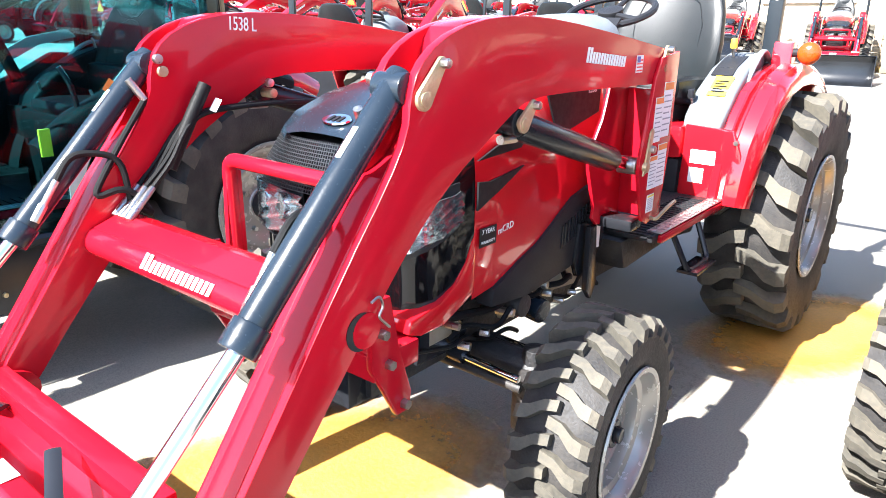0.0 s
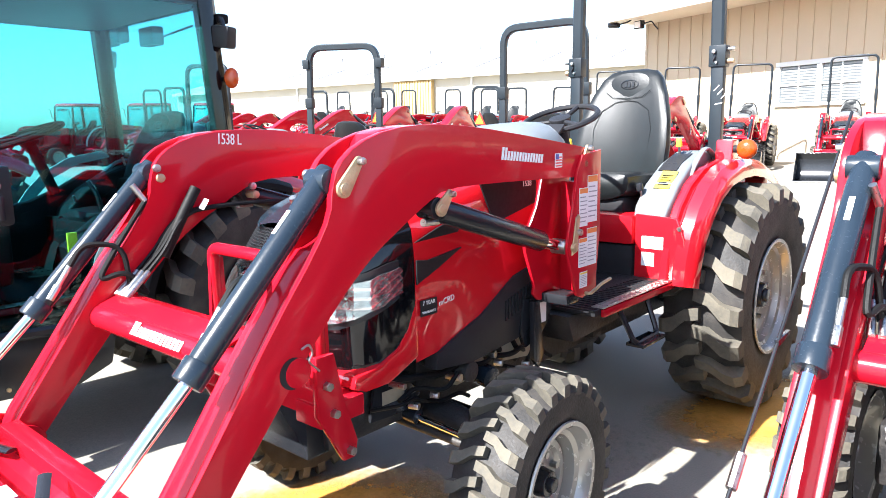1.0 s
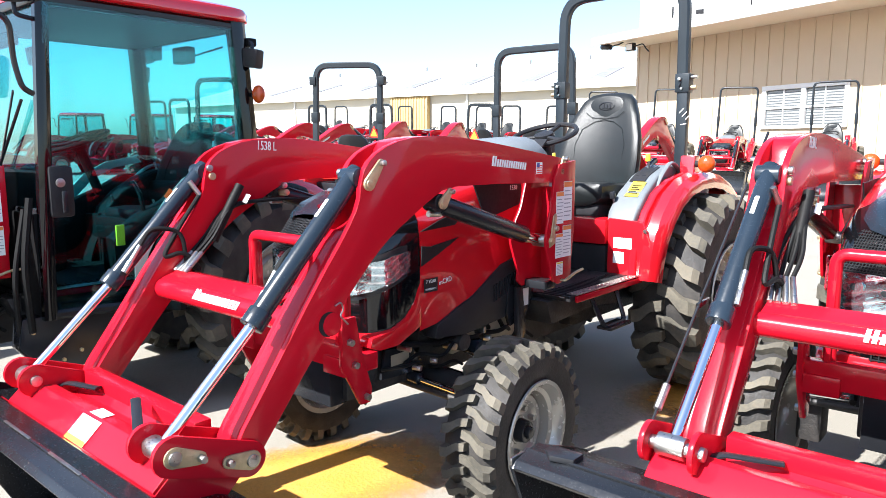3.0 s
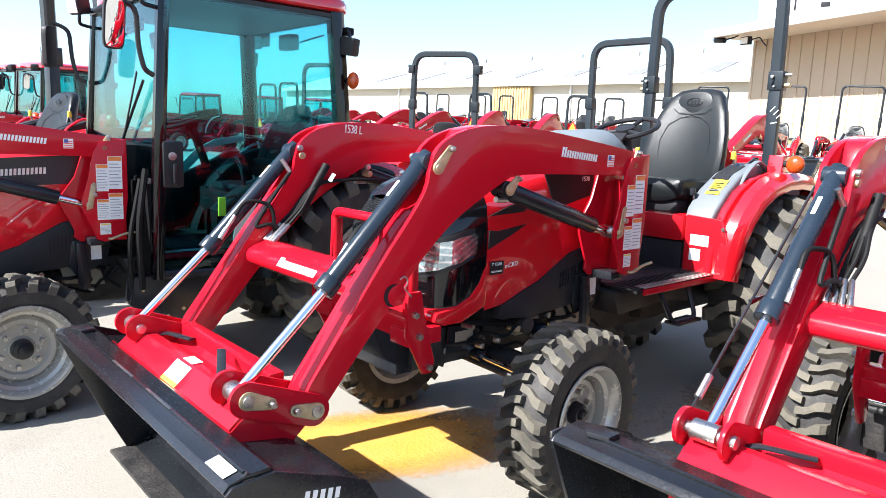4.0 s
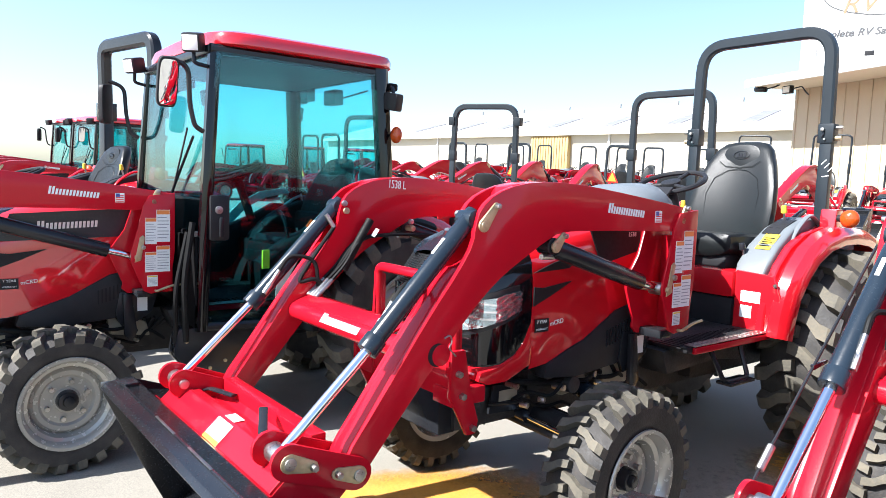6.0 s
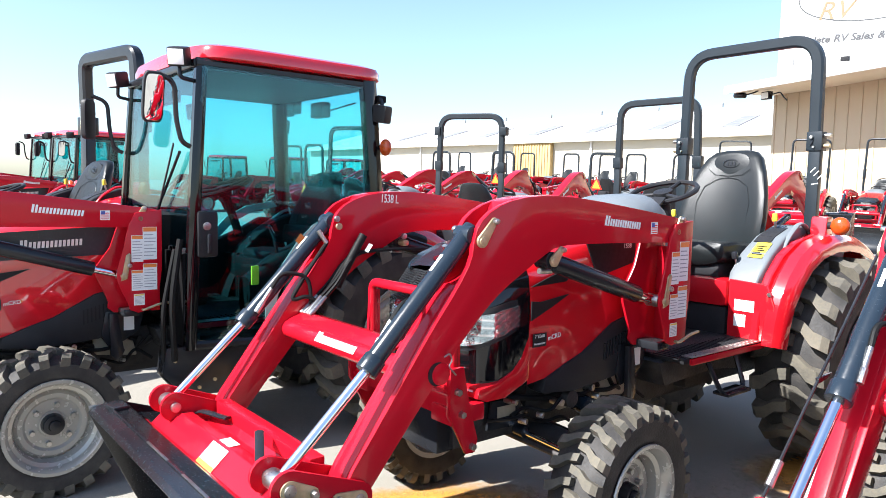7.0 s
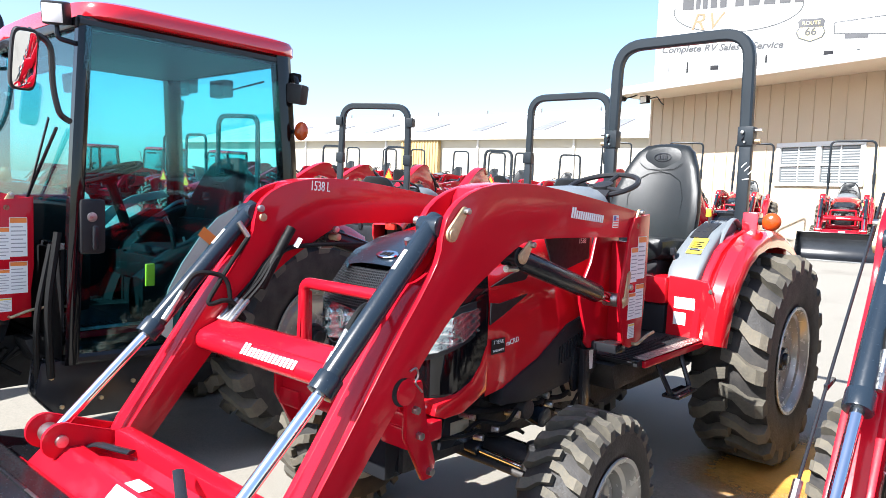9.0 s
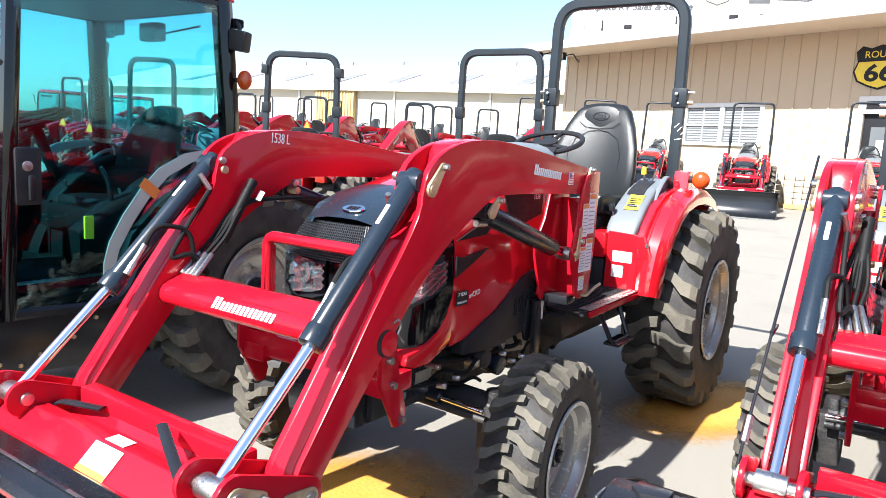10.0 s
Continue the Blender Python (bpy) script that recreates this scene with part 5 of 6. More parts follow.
        part("grab_handle", tube([(s * 0.40, 1.50, 1.10), (s * 0.408, 1.56, 1.19), (s * 0.408, 1.69, 1.275), (s * 0.40, 1.82, 1.22)], 0.015, 10, 0.07, flat=0.6), GREY, fen, "light grey grab handle")
        # front panel of the fender with its label
        fp = prism([(0.27, 0.69), (0.505, 0.69), (0.50, 0.88), (0.46, 0.975), (0.27, 0.985)] if s > 0 else [(-0.27, 0.69), (-0.505, 0.69), (-0.50, 0.88), (-0.46, 0.975), (-0.27, 0.985)], 1.262, 1.286, 0.008, axis="y")
        part("fender_front", fp, BLACK_PLASTIC if cab else RED_PLASTIC, fen)
        for xx, zz, w, h in () if cab else ((0.355, 0.86, 0.10, 0.055), (0.335, 0.785, 0.06, 0.06)):
            d = plate_mark(w, h)
            d.transform(pose(s * xx, 1.2605, zz, 90, 0, 0))
            part("label", d, WHITE, fen, "white paper label")
        part("bolt_cover", cyl((s * 0.475, 1.255, 0.93), (s * 0.475, 1.27, 0.93), 0.010, None, 10), STEEL, fen)
        # lamp on its red post
        part("lamp_post", prism([(1.77, 1.15), (1.88, 1.15), (1.87, 1.30), (1.79, 1.30)], *sorted((s * 0.42, s * 0.50)), 0.01), RED_PLASTIC, fen)
        am = B()
        bmesh.ops.create_uvsphere(am, u_segments=20, v_segments=12, radius=0.047, matrix=pose(s * 0.565, 1.79, 1.255) @ Matrix.Diagonal((1, 0.7, 1, 1)))
        part("turn_signal", am, AMBER, fen, "round amber turn signal")
        part("lamp_arm", cyl((s * 0.49, 1.81, 1.255), (s * 0.535, 1.80, 1.255), 0.018, None, 12), BLACK_PLASTIC, fen)
        part("tail_lamp", box(*sorted((s * 0.40, s * 0.50)), 2.28, 2.345, 1.02, 1.09, 0.01), RED_REFLECT, fen)
    part("rear_deck", box(-0.27, 0.27, 1.90, 2.10, 0.55, 1.02, 0.03), BLACK, top, "black rear housing")
    for s in (1, -1):
        part("hitch_arm", tube([(s * 0.20, 2.05, 0.50), (s * 0.26, 2.55, 0.42)], 0.022, 10, 0, flat=0.5), CASTING, top)


def add_seat(top):
    def soft(y0, z0, hw, th, n=3.4):
        return superellipse(0, 0, hw, th, n, 24)
    sec = []
    for t, hw, th in ((0.0, 0.165, 0.035), (0.04, 0.225, 0.055), (0.18, 0.247, 0.062), (0.38, 0.254, 0.058), (0.58, 0.238, 0.055), (0.78, 0.20, 0.050), (0.92, 0.16, 0.046), (0.98, 0.12, 0.036), (1.0, 0.06, 0.018)):
        z = 1.06 + 0.595 * t
        y = 1.665 + 0.13 * t + 0.04 * math.sin(t * math.pi) * -0.4
        sec.append([(x, y + yy + 0.05 * (abs(x) / 0.22) ** 2 * -1, z) for x, yy in soft(0, 0, hw, th)])
    seat = part("seat", loft(sec), VINYL, top, "black vinyl operator seat with a high back")
    cs = []
    for t, hw, th in ((0.0, 0.17, 0.03), (0.05, 0.22, 0.06), (0.3, 0.24, 0.07), (0.7, 0.245, 0.07), (0.95, 0.22, 0.06), (1.0, 0.17, 0.03)):
        y = 1.26 + 0.45 * t
        cs.append([(x, y, 1.095 - 0.03 * t + zz + 0.03 * (abs(x) / 0.24) ** 3) for x, zz in soft(0, 0, hw, th)])
    part("cushion", loft(cs), VINYL, seat, "black vinyl seat cushion")
    # stitched channels and raised head panel
    def face(x, z):
        t = (z - 1.06) / 0.595
        hw = 0.254 if t < 0.4 else 0.254 - 0.054 * (t - 0.4) / 0.38 if t < 0.78 else 0.20 - 0.04 * (t - 0.78) / 0.14
        th = 0.056 * max(0.05, 1 - (abs(x) / hw) ** 3.4) ** (1 / 3.4)
        return (x, 1.665 + 0.13 * t - 0.016 * math.sin(t * math.pi) - th - 0.05 * (abs(x) / 0.22) ** 2 - 0.0015, z)

    seams = [[(-0.125, 1.14), (-0.150, 1.25), (-0.155, 1.36), (-0.125, 1.45), (-0.06, 1.49), (0.0, 1.50), (0.06, 1.49), (0.125, 1.45), (0.155, 1.36), (0.150, 1.25), (0.125, 1.14)],
             [(-0.12, 1.545), (-0.08, 1.515), (0.0, 1.508), (0.08, 1.515), (0.12, 1.545)],
             [(-0.12, 1.15), (0.0, 1.13), (0.12, 1.15)]]
    for line in seams:
        fine = []
        for (xa, za), (xb, zb) in zip(line, line[1:]):
            fine += [face(xa + (xb - xa) * k / 4, za + (zb - za) * k / 4) for k in range(4)]
        part("seam", tube(fine + [face(*line[-1])], 0.0016, 6, 0), VINYL, seat)
    hp = [(x, z) for x, z in superellipse(0, 0, 0.105, 0.062, 2.6, 28)]
    pn = prism(hp, -0.012, 0.006, 0.006, axis="y", m=pose(0, 1.727, 1.575, -12, 0, 0))
    part("head_panel", pn, VINYL, seat, "embossed head panel")
    lg = B()
    o1 = [(x, z) for x, z in superellipse(0, 0, 0.05, 0.026, 2, 24)]
    i1 = [(x, z) for x, z in superellipse(0, 0, 0.045, 0.021, 2, 24)]
    m = pose(0, 1.7135, 1.578, -12, 0, 0)
    lo = [lg.verts.new(m @ Vector((x, 0, z))) for x, z in o1]
    li = [lg.verts.new(m @ Vector((x, -0.002, z))) for x, z in i1]
    for k in range(24):
        lg.faces.new((lo[k], lo[(k + 1) % 24], li[(k + 1) % 24], li[k]))
    for k in (-1, 0, 1):
        box(k * 0.02 - 0.006, k * 0.02 + 0.006, -0.003, 0.0, -0.012, 0.012, 0, m=m, bm=lg)
    part("seat_emblem", lg, BLACK, seat)
    part("seat_base", box(-0.19, 0.19, 1.30, 1.66, 0.97, 1.05, 0.02), BLACK_PLASTIC, seat)
    part("document_box", box(-0.16, 0.16, 1.80, 1.84, 1.12, 1.34, 0.02), BLACK_PLASTIC, seat)
    for s in (1, -1):
        part("belt", tube([(s * 0.23, 1.66, 1.06), (s * 0.235, 1.58, 1.10), (s * 0.225, 1.50, 1.12)], 0.014, 8, 0.03, flat=0.3), HOSE, seat)


def add_rops(top):
    y = 1.86
    for s in (1, -1):
        lp = box(s * 0.39 - 0.031, s * 0.39 + 0.031, y - 0.022, y + 0.022, 0, 0.74, 0.008, m=pose(0, 0, 0.95))
        post = part("roll_bar_post", lp, ROPS, top, "grey-black square roll bar post")
        hb = box(s * 0.39 - 0.040, s * 0.39 + 0.040, y - 0.030, y + 0.032, 1.645, 1.745, 0.004)
        br = part("hinge_bracket", hb, ROPS, post, "roll bar folding hinge bracket")
        part("bolt", cyl((s * 0.39 - 0.012, y - 0.03, 1.715), (s * 0.39 - 0.012, y - 0.046, 1.715), 0.011, 0.010, 6, 0.001), STEEL, br)
        part("bolt", cyl((s * 0.39, y - 0.03, 1.665), (s * 0.39, y - 0.040, 1.665), 0.006, None, 8), STEEL, br)
        part("hinge_pin", cyl((s * 0.39 + s * 0.04, y, 1.725), (s * 0.39 + s * 0.075, y, 1.725), 0.010, None, 10), STEEL, br)
        part("hinge_pin", cyl((s * 0.39 + s * 0.04, y, 1.67), (s * 0.39 + s * 0.07, y, 1.67), 0.013, None, 10), BRASS, br)
        ln = tube([(s * 0.39 - 0.012, y - 0.032, 1.712), (s * 0.39 - 0.006, y - 0.036, 1.69), (s * 0.39 - 0.016, y - 0.036, 1.675)], 0.004, 6, 0.01)
        part("lynch_pin", ln, BLACK, br)
        part("mount_foot", box(s * 0.39 - 0.05, s * 0.39 + 0.05, y - 0.05, y + 0.06, 0.72, 0.98, 0.01), BLACK, post)
    up = tube([(-0.385, y, 1.69), (-0.375, y, 2.235), (0.375, y, 2.235), (0.385, y, 1.69)], 0.031, 16, 0.15, flat=0.75, steps=8, square=True)
    part("roll_bar_hoop", up, ROPS, top, "grey-black folding roll bar hoop", 18)
    num = B()
    for k, (dx, ang) in enumerate(((0, 35), (0.026, 35), (0.052, 35), (0.075, 0))):
        box(dx - 0.002, dx + 0.002, -0.018, 0.018, 0, 0.0006, 0, m=pose(0, 0, 0, 0, 0, ang) , bm=num)
    num.transform(pose(0.392, y - 0.0226, 1.545, 90, 0, 0) @ pose(0, 0, 0, 0, 0, -80))
    part("chalk_mark", num, WHITE, top, "white chalk scribble on the post")
    tri = prism([(-0.17, 1.06), (0.17, 1.06), (0.0, 1.36)], 2.115, 2.122, 0.002, axis="y")
    sm = part("slow_vehicle_sign", tri, RED_REFLECT, top, "orange triangle sign with a red border")
    part("sign_face", prism([(-0.115, 1.09), (0.115, 1.09), (0.0, 1.29)], 2.123, 2.126, 0, axis="y"), ORANGE_SMV, sm)
    part("sign_bracket", box(-0.02, 0.02, 2.09, 2.115, 0.98, 1.20, 0.003), BLACK, sm)


def open_tractor(m, label, group=""):
    t = root("compact_tractor", label, "tractor", m, group)
    add_wheels(t, (0.58, 0.0, 0.328, 0.205, 0.177, 25), (0.52, 1.90, 0.545, 0.36, 0.260, 20))
    add_loader(t)
    add_body(t)
    add_seat(t)
    add_rops(t)
    return t


# ---- enclosed cab ----
def pane(pts, material, parent, name, thick, label=""):
    """A flat pane through 3D corner points, with thickness along its normal."""
    b = B()
    f = b.faces.new([b.verts.new(p) for p in pts])
    b.normal_update()
    nrm = f.normal.copy()
    g = bmesh.ops.extrude_face_region(b, geom=[f])
    bmesh.ops.translate(b, verts=[v for v in g["geom"] if isinstance(v, bmesh.types.BMVert)], vec=nrm * thick)
    return part(name, b, material, parent, label)


def add_cab(top):
    rf = []
    for z, g in ((2.028, 0.0), (2.030, 0.035), (2.038, 0.045), (2.072, 0.046), (2.092, 0.034), (2.104, 0.0), (2.112, -0.08), (2.118, -0.30)):
        rf.append([(x, y, z + 0.02 * (1 - (x / 0.7) ** 2) * (1 if z > 2.09 else 0)) for x, y in superellipse(0, 1.325, 0.64 + g, 0.505 + g, 7, 36)])
    roof = part("cab_roof", loft(rf), RED_PLASTIC, top, "glossy red cab roof")
    part("headliner", prism(superellipse(0, 1.32, 0.60, 0.47, 7, 28), 1.985, 2.027, 0.01, axis="z"), GREY, roof)
    frame_ob = part("cab_frame", box(-0.60, 0.60, 0.74, 0.79, 0.60, 0.66, 0.01), BLACK, top, "black steel cab frame")
    for s in (1, -1):
        part("pillar", tube([(s * 0.615, 0.73, 0.60), (s * 0.625, 0.745, 1.2), (s * 0.59, 0.80, 2.03)], 0.028, 10, 0.3, square=True, steps=6), GLOSS_BLACK, frame_ob, "black front cab pillar")
        part("pillar", tube([(s * 0.625, 1.80, 1.12), (s * 0.625, 1.80, 1.4), (s * 0.60, 1.758, 2.03)], 0.042, 10, 0.2, square=True), GLOSS_BLACK, frame_ob)
        part("sill", tube([(s * 0.615, 0.72, 0.62), (s * 0.62, 1.22, 0.60), (s * 0.625, 1.34, 0.86), (s * 0.625, 1.50, 1.06), (s * 0.625, 1.80, 1.16)], 0.024, 8, 0.12), BLACK, frame_ob)
        part("roof_rail", tube([(s * 0.60, 0.77, 2.008), (s * 0.605, 1.77, 2.008)], 0.026, 8, 0), BLACK, frame_ob)
        g = pane([(s * 0.622, 0.735, 0.63), (s * 0.622, 1.21, 0.62), (s * 0.622, 1.33, 0.87), (s * 0.622, 1.49, 1.075), (s * 0.622, 1.78, 1.17), (s * 0.622, 1.74, 1.995), (s * 0.622, 0.795, 1.995), (s * 0.622, 0.735, 1.2)], CAB_GLASS, frame_ob, "door_glass", 0.005, "blue-green tinted door glass")
        hd = box(*sorted((s * 0.625, s * 0.665)), 0.755, 0.86, 1.06, 1.29, 0.02)
        handle = part("door_handle", hd, BLACK_PLASTIC, frame_ob, "black door latch with a round lock")
        part("lock", cyl((s * 0.66, 0.80, 1.215), (s * 0.672, 0.80, 1.215), 0.020, None, 16, 0.002), STEEL, handle)
        part("grip", box(*sorted((s * 0.66, s * 0.685)), 0.80, 0.822, 1.08, 1.18, 0.008), BLACK, handle)
        fd = [[(s * x, 1.90 + (0.62 + dr) * math.cos(radians(a)), 0.56 + (0.62 + dr) * math.sin(radians(a))) for x, dr in ((0.36, 0.0), (0.55, 0.012), (0.70, 0.004), (0.735, -0.02), (0.74, -0.05))] for a in range(68, 181, 8)]
        part("rear_fender", sheet(fd, 0.006), BLACK_PLASTIC, frame_ob, "black plastic fender over the rear wheel")
        # pale curved fender trim at the glass
        ft = []
        for y, z in ((1.14, 0.66), (1.145, 0.78), (1.17, 0.87), (1.235, 0.985), (1.32, 1.10), (1.415, 1.195), (1.55, 1.265), (1.74, 1.30)):
            ft.append([(s * 0.636, y + 0.026, z - 0.022), (s * 0.636, y - 0.020, z + 0.016), (s * 0.628, y - 0.020, z + 0.016), (s * 0.628, y + 0.026, z - 0.022)])
        part("fender_trim", loft(ft), PALE_TRIM, frame_ob, "pale curved fender trim strip")
        od = plate_mark(0.05, 0.10)
        od.transform(pose(s * 0.6375, 1.345, 1.118) @ pose(0, 0, 0, 0, 90 * s, 0) @ pose(0, 0, 0, 0, 0, -38))
        part("label", od, ORANGE_PRINT, frame_ob, "orange label on the trim")
        wl = box(-0.046, 0.046, -0.045, 0.045, -0.046, 0.046, 0.014, m=pose(s * 0.57, 0.70, 2.03, 12, 0, 52 if s > 0 else 24))
        lampo = part("work_lamp", wl, BLACK_PLASTIC, frame_ob, "black work lamp under the roof edge")
        part("lens", box(-0.038, 0.038, -0.050, -0.045, -0.036, 0.036, 0.003, m=pose(s * 0.57, 0.70, 2.03, 12, 0, 52 if s > 0 else 24)), WHITE, lampo)
        part("lamp_bracket", tube([(s * 0.57, 0.70, 1.99), (s * 0.58, 0.70, 1.93), (s * 0.585, 0.765, 1.92)], 0.010, 8, 0.02), BLACK, lampo)
        ma = tube([(s * 0.615, 0.735, 1.60), (s * 0.63, 0.69, 1.62), (s * 0.63, 0.665, 1.72), (s * 0.64, 0.655, 1.90), (s * 0.655, 0.57, 1.93)], 0.012, 8, 0.05)
        mir = part("mirror_arm", ma, BLACK, frame_ob, "black mirror arm with a tall mirror")
        mm = pose(s * 0.665, 0.55, 1.815, 0, 0, 88) @ pose(0, 0, 0, 15) if s > 0 else pose(s * 0.66, 0.55, 1.79, 0, 0, -50)
        mb = prism(superellipse(0, 0, 0.048, 0.118, 5, 24), -0.014, 0.02, 0.008, axis="y", m=mm)
        part("mirror_case", mb, BLACK_PLASTIC, mir)
        part("mirror_glass", prism(superellipse(0, 0, 0.040, 0.107, 5, 24), -0.0185, -0.015, 0.001, axis="y", m=mm), MIRROR, mir, "reflecting mirror face")
        part("rear_lamp_arm", tube([(s * 0.60, 1.80, 1.95), (s * 0.66, 1.82, 1.93), (s * 0.67, 1.82, 1.88)], 0.012, 8, 0.03), BLACK, frame_ob)
        part("lamp_bracket", box(*sorted((s * 0.56, s * 0.655)), 1.80, 1.86, 1.91, 1.955, 0.012), BLACK_PLASTIC, frame_ob, "black lamp bracket at the rear pillar")
        part("rear_work_lamp", box(-0.05, 0.05, -0.035, 0.035, -0.05, 0.05, 0.014, m=pose(s * 0.675, 1.815, 1.845, 0, 8, 20)), BLACK_PLASTIC, frame_ob, "black rear work lamp")
        part("signal_arm", box(*sorted((s * 0.62, s * 0.70)), 1.81, 1.84, 1.645, 1.665, 0.004), BLACK, frame_ob)
        am = B()
        bmesh.ops.create_uvsphere(am, u_segments=20, v_segments=12, radius=0.048, matrix=pose(s * 0.72, 1.815, 1.655) @ Matrix.Diagonal((1, 0.6, 1, 1)))
        part("turn_signal", am, AMBER, frame_ob, "round amber turn signal")
        part("yellow_reflector", box(*sorted((s * 0.585, s * 0.60)), 1.06, 1.10, 0.90, 1.0, 0.003), REFLEX_YELLOW, frame_ob, "bright yellow reflector strip")
        lowp = prism([(0.62, 0.62), (1.24, 0.60), (1.20, 0.40), (1.05, 0.34), (0.70, 0.36), (0.60, 0.48)], *sorted((s * 0.48, s * 0.60)), 0.02)
        lp = part("step_panel", lowp, BLACK, frame_ob, "black bolted step panel")
        for yy, zz in ((0.70, 0.42), (0.78, 0.40), (0.86, 0.43), (1.0, 0.48), (0.66, 0.55), (1.1, 0.55)):
            part("bolt", cyl((s * 0.60, yy, zz), (s * 0.612, yy, zz), 0.010, 0.009, 6), BRASS, lp)
        part("corner_hose", tube([(s * 0.60, 0.69, 1.15), (s * 0.62, 0.64, 0.85), (s * 0.60, 0.66, 0.55)], 0.016, 8, 0.1), HOSE, frame_ob)
        part("corner_hose", tube([(s * 0.58, 0.67, 1.10), (s * 0.61, 0.60, 0.80), (s * 0.57, 0.62, 0.50)], 0.012, 8, 0.1), HOSE, frame_ob)
    for y0, y1, zlo, nm in ((0.735, 0.785, 1.10, "windshield"), (1.80, 1.765, 1.15, "rear_window")):
        g = pane([(-0.60, y0, zlo), (0.60, y0, zlo), (0.575, y1, 1.995), (-0.575, y1, 1.995)], CAB_GLASS, frame_ob, nm, 0.005, "blue-green tinted glass")
        part("head_rail", box(-0.60, 0.60, y1 - 0.025, y1 + 0.025, 1.985, 2.028, 0.008), BLACK, frame_ob)
        part("lower_rail", box(-0.60, 0.60, y0 - 0.02, y0 + 0.02, zlo - 0.04, zlo, 0.008), BLACK, frame_ob)
    part("dash", box(-0.30, 0.30, 0.55, 0.95, 0.75, 1.27, 0.06), BLACK_PLASTIC, frame_ob, "black cab dashboard")
    part("firewall_panel", box(-0.60, 0.60, 0.70, 0.73, 0.60, 1.08, 0.01), BLACK_PLASTIC, frame_ob)
    part("cab_floor", box(-0.60, 0.60, 0.72, 1.30, 0.60, 0.64, 0.01), BLACK_PLASTIC, frame_ob)
    inner = [(0.74, 0.64), (1.76, 0.64), (1.78, 1.20), (1.60, 1.21), (1.45, 1.13), (1.28, 1.06), (1.00, 1.02), (0.74, 1.04)]
    part("inner_panel", prism(inner, -0.60, -0.53, 0.02), BLACK_PLASTIC, frame_ob, "black inner panel below the far window")
    part("inner_panel", prism([(1.20, 0.64), (1.76, 0.64), (1.78, 1.16), (1.62, 1.16), (1.45, 1.05), (1.30, 0.90)], 0.50, 0.56, 0.02), BLACK_PLASTIC, frame_ob, "black inner panel beside the seat")
    part("rear_shelf", box(-0.56, 0.56, 1.66, 1.79, 0.95, 1.17, 0.03), BLACK_PLASTIC, frame_ob, "black shelf under the rear window")
    part("lever_console", loft([[(x, y, z) for x, z in superellipse(0.40, zc, 0.075, h, 4, 16)] for y, zc, h in ((1.10, 0.82, 0.10), (1.25, 0.90, 0.13), (1.45, 1.0, 0.12), (1.60, 1.06, 0.08))]), BLACK_PLASTIC, frame_ob, "black lever console beside the seat")
    part("floor_mat", box(-0.50, 0.52, 0.76, 1.24, 0.641, 0.655, 0.004), CARPET, frame_ob, "dark rubber floor mat")
    part("control_lever", tube([(0.40, 1.30, 1.0), (0.41, 1.27, 1.14), (0.40, 1.24, 1.20)], 0.011, 8, 0.03), BLACK, frame_ob)
    part("inside_mirror", box(-0.10, 0.10, -0.015, 0.015, -0.045, 0.045, 0.015, m=pose(0.10, 0.93, 1.82, 8, 0, 0)), BLACK, frame_ob)
    for lx, lz in ((-0.19, 1.93), (-0.62, 1.98)):
        part("rear_work_lamp", box(-0.085, 0.085, -0.035, 0.035, -0.05, 0.05, 0.014, m=pose(lx, 1.87, lz)), BLACK_PLASTIC, frame_ob, "black rear work lamp")
    part("antenna", tube([(-0.10, 1.88, 1.92), (0.22, 1.90, 1.95)], 0.006, 6, 0), BLACK, frame_ob, "thin black antenna")
    part("sun_visor", box(-0.50, 0.10, 0.83, 0.86, 1.86, 1.93, 0.01), BLACK_PLASTIC, frame_ob)
    wp = tube([(0.05, 0.70, 1.14), (0.20, 0.715, 1.32), (0.46, 0.735, 1.58)], 0.007, 6, 0.03)
    box(-0.008, 0.008, -0.30, 0.26, -0.004, 0.004, 0.002, m=pose(0.28, 0.712, 1.42, 86, 0, -6) @ pose(0, 0, 0, 0, 0, -40), bm=wp)
    part("wiper", wp, BLACK, frame_ob, "black windshield wiper")


def cab_tractor(m, label, group=""):
    t = root("cab_tractor", label, "tractor", m, group)
    add_wheels(t, (0.53, 0.04, 0.33, 0.24, 0.195, 22), (0.54, 1.90, 0.56, 0.36, 0.28, 20))
    add_loader(t)
    add_body(t, cab=True)
    add_seat(t)
    for o in t.children:
        if o.name.split(".")[0] == "seat":
            o.location.z -= 0.13
    body = set(t.children)
    add_cab(t)
    for o in set(t.children) - body:
        o.location = (0.04, -0.085, 0)
        o.scale.x = 0.93
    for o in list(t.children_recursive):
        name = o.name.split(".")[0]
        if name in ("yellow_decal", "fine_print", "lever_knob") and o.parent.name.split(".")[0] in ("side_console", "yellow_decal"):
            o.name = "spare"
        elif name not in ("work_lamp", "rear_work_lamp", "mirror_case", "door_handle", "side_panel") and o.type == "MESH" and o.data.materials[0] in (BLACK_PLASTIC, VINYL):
            # shade inside the cab is put in by this darker colour
            o.data.materials[0] = SHADED_CAB_BLACK
    for o in [o for o in t.children_recursive if o.name.startswith("spare")][::-1]:
        bpy.data.objects.remove(o)
    return t


# ---- ground ----
def gz(x, y):
    """Height of the lot, which rises gently away from the front row."""
    return -0.03 * min(1.0, max(0.0, (-0.7 - x) / 0.8)) + 0.035 * max(0.0, -4.5 - max(x, -45.0)) + 0.022 * max(0.0, min(y, 60.0) - 4.5)


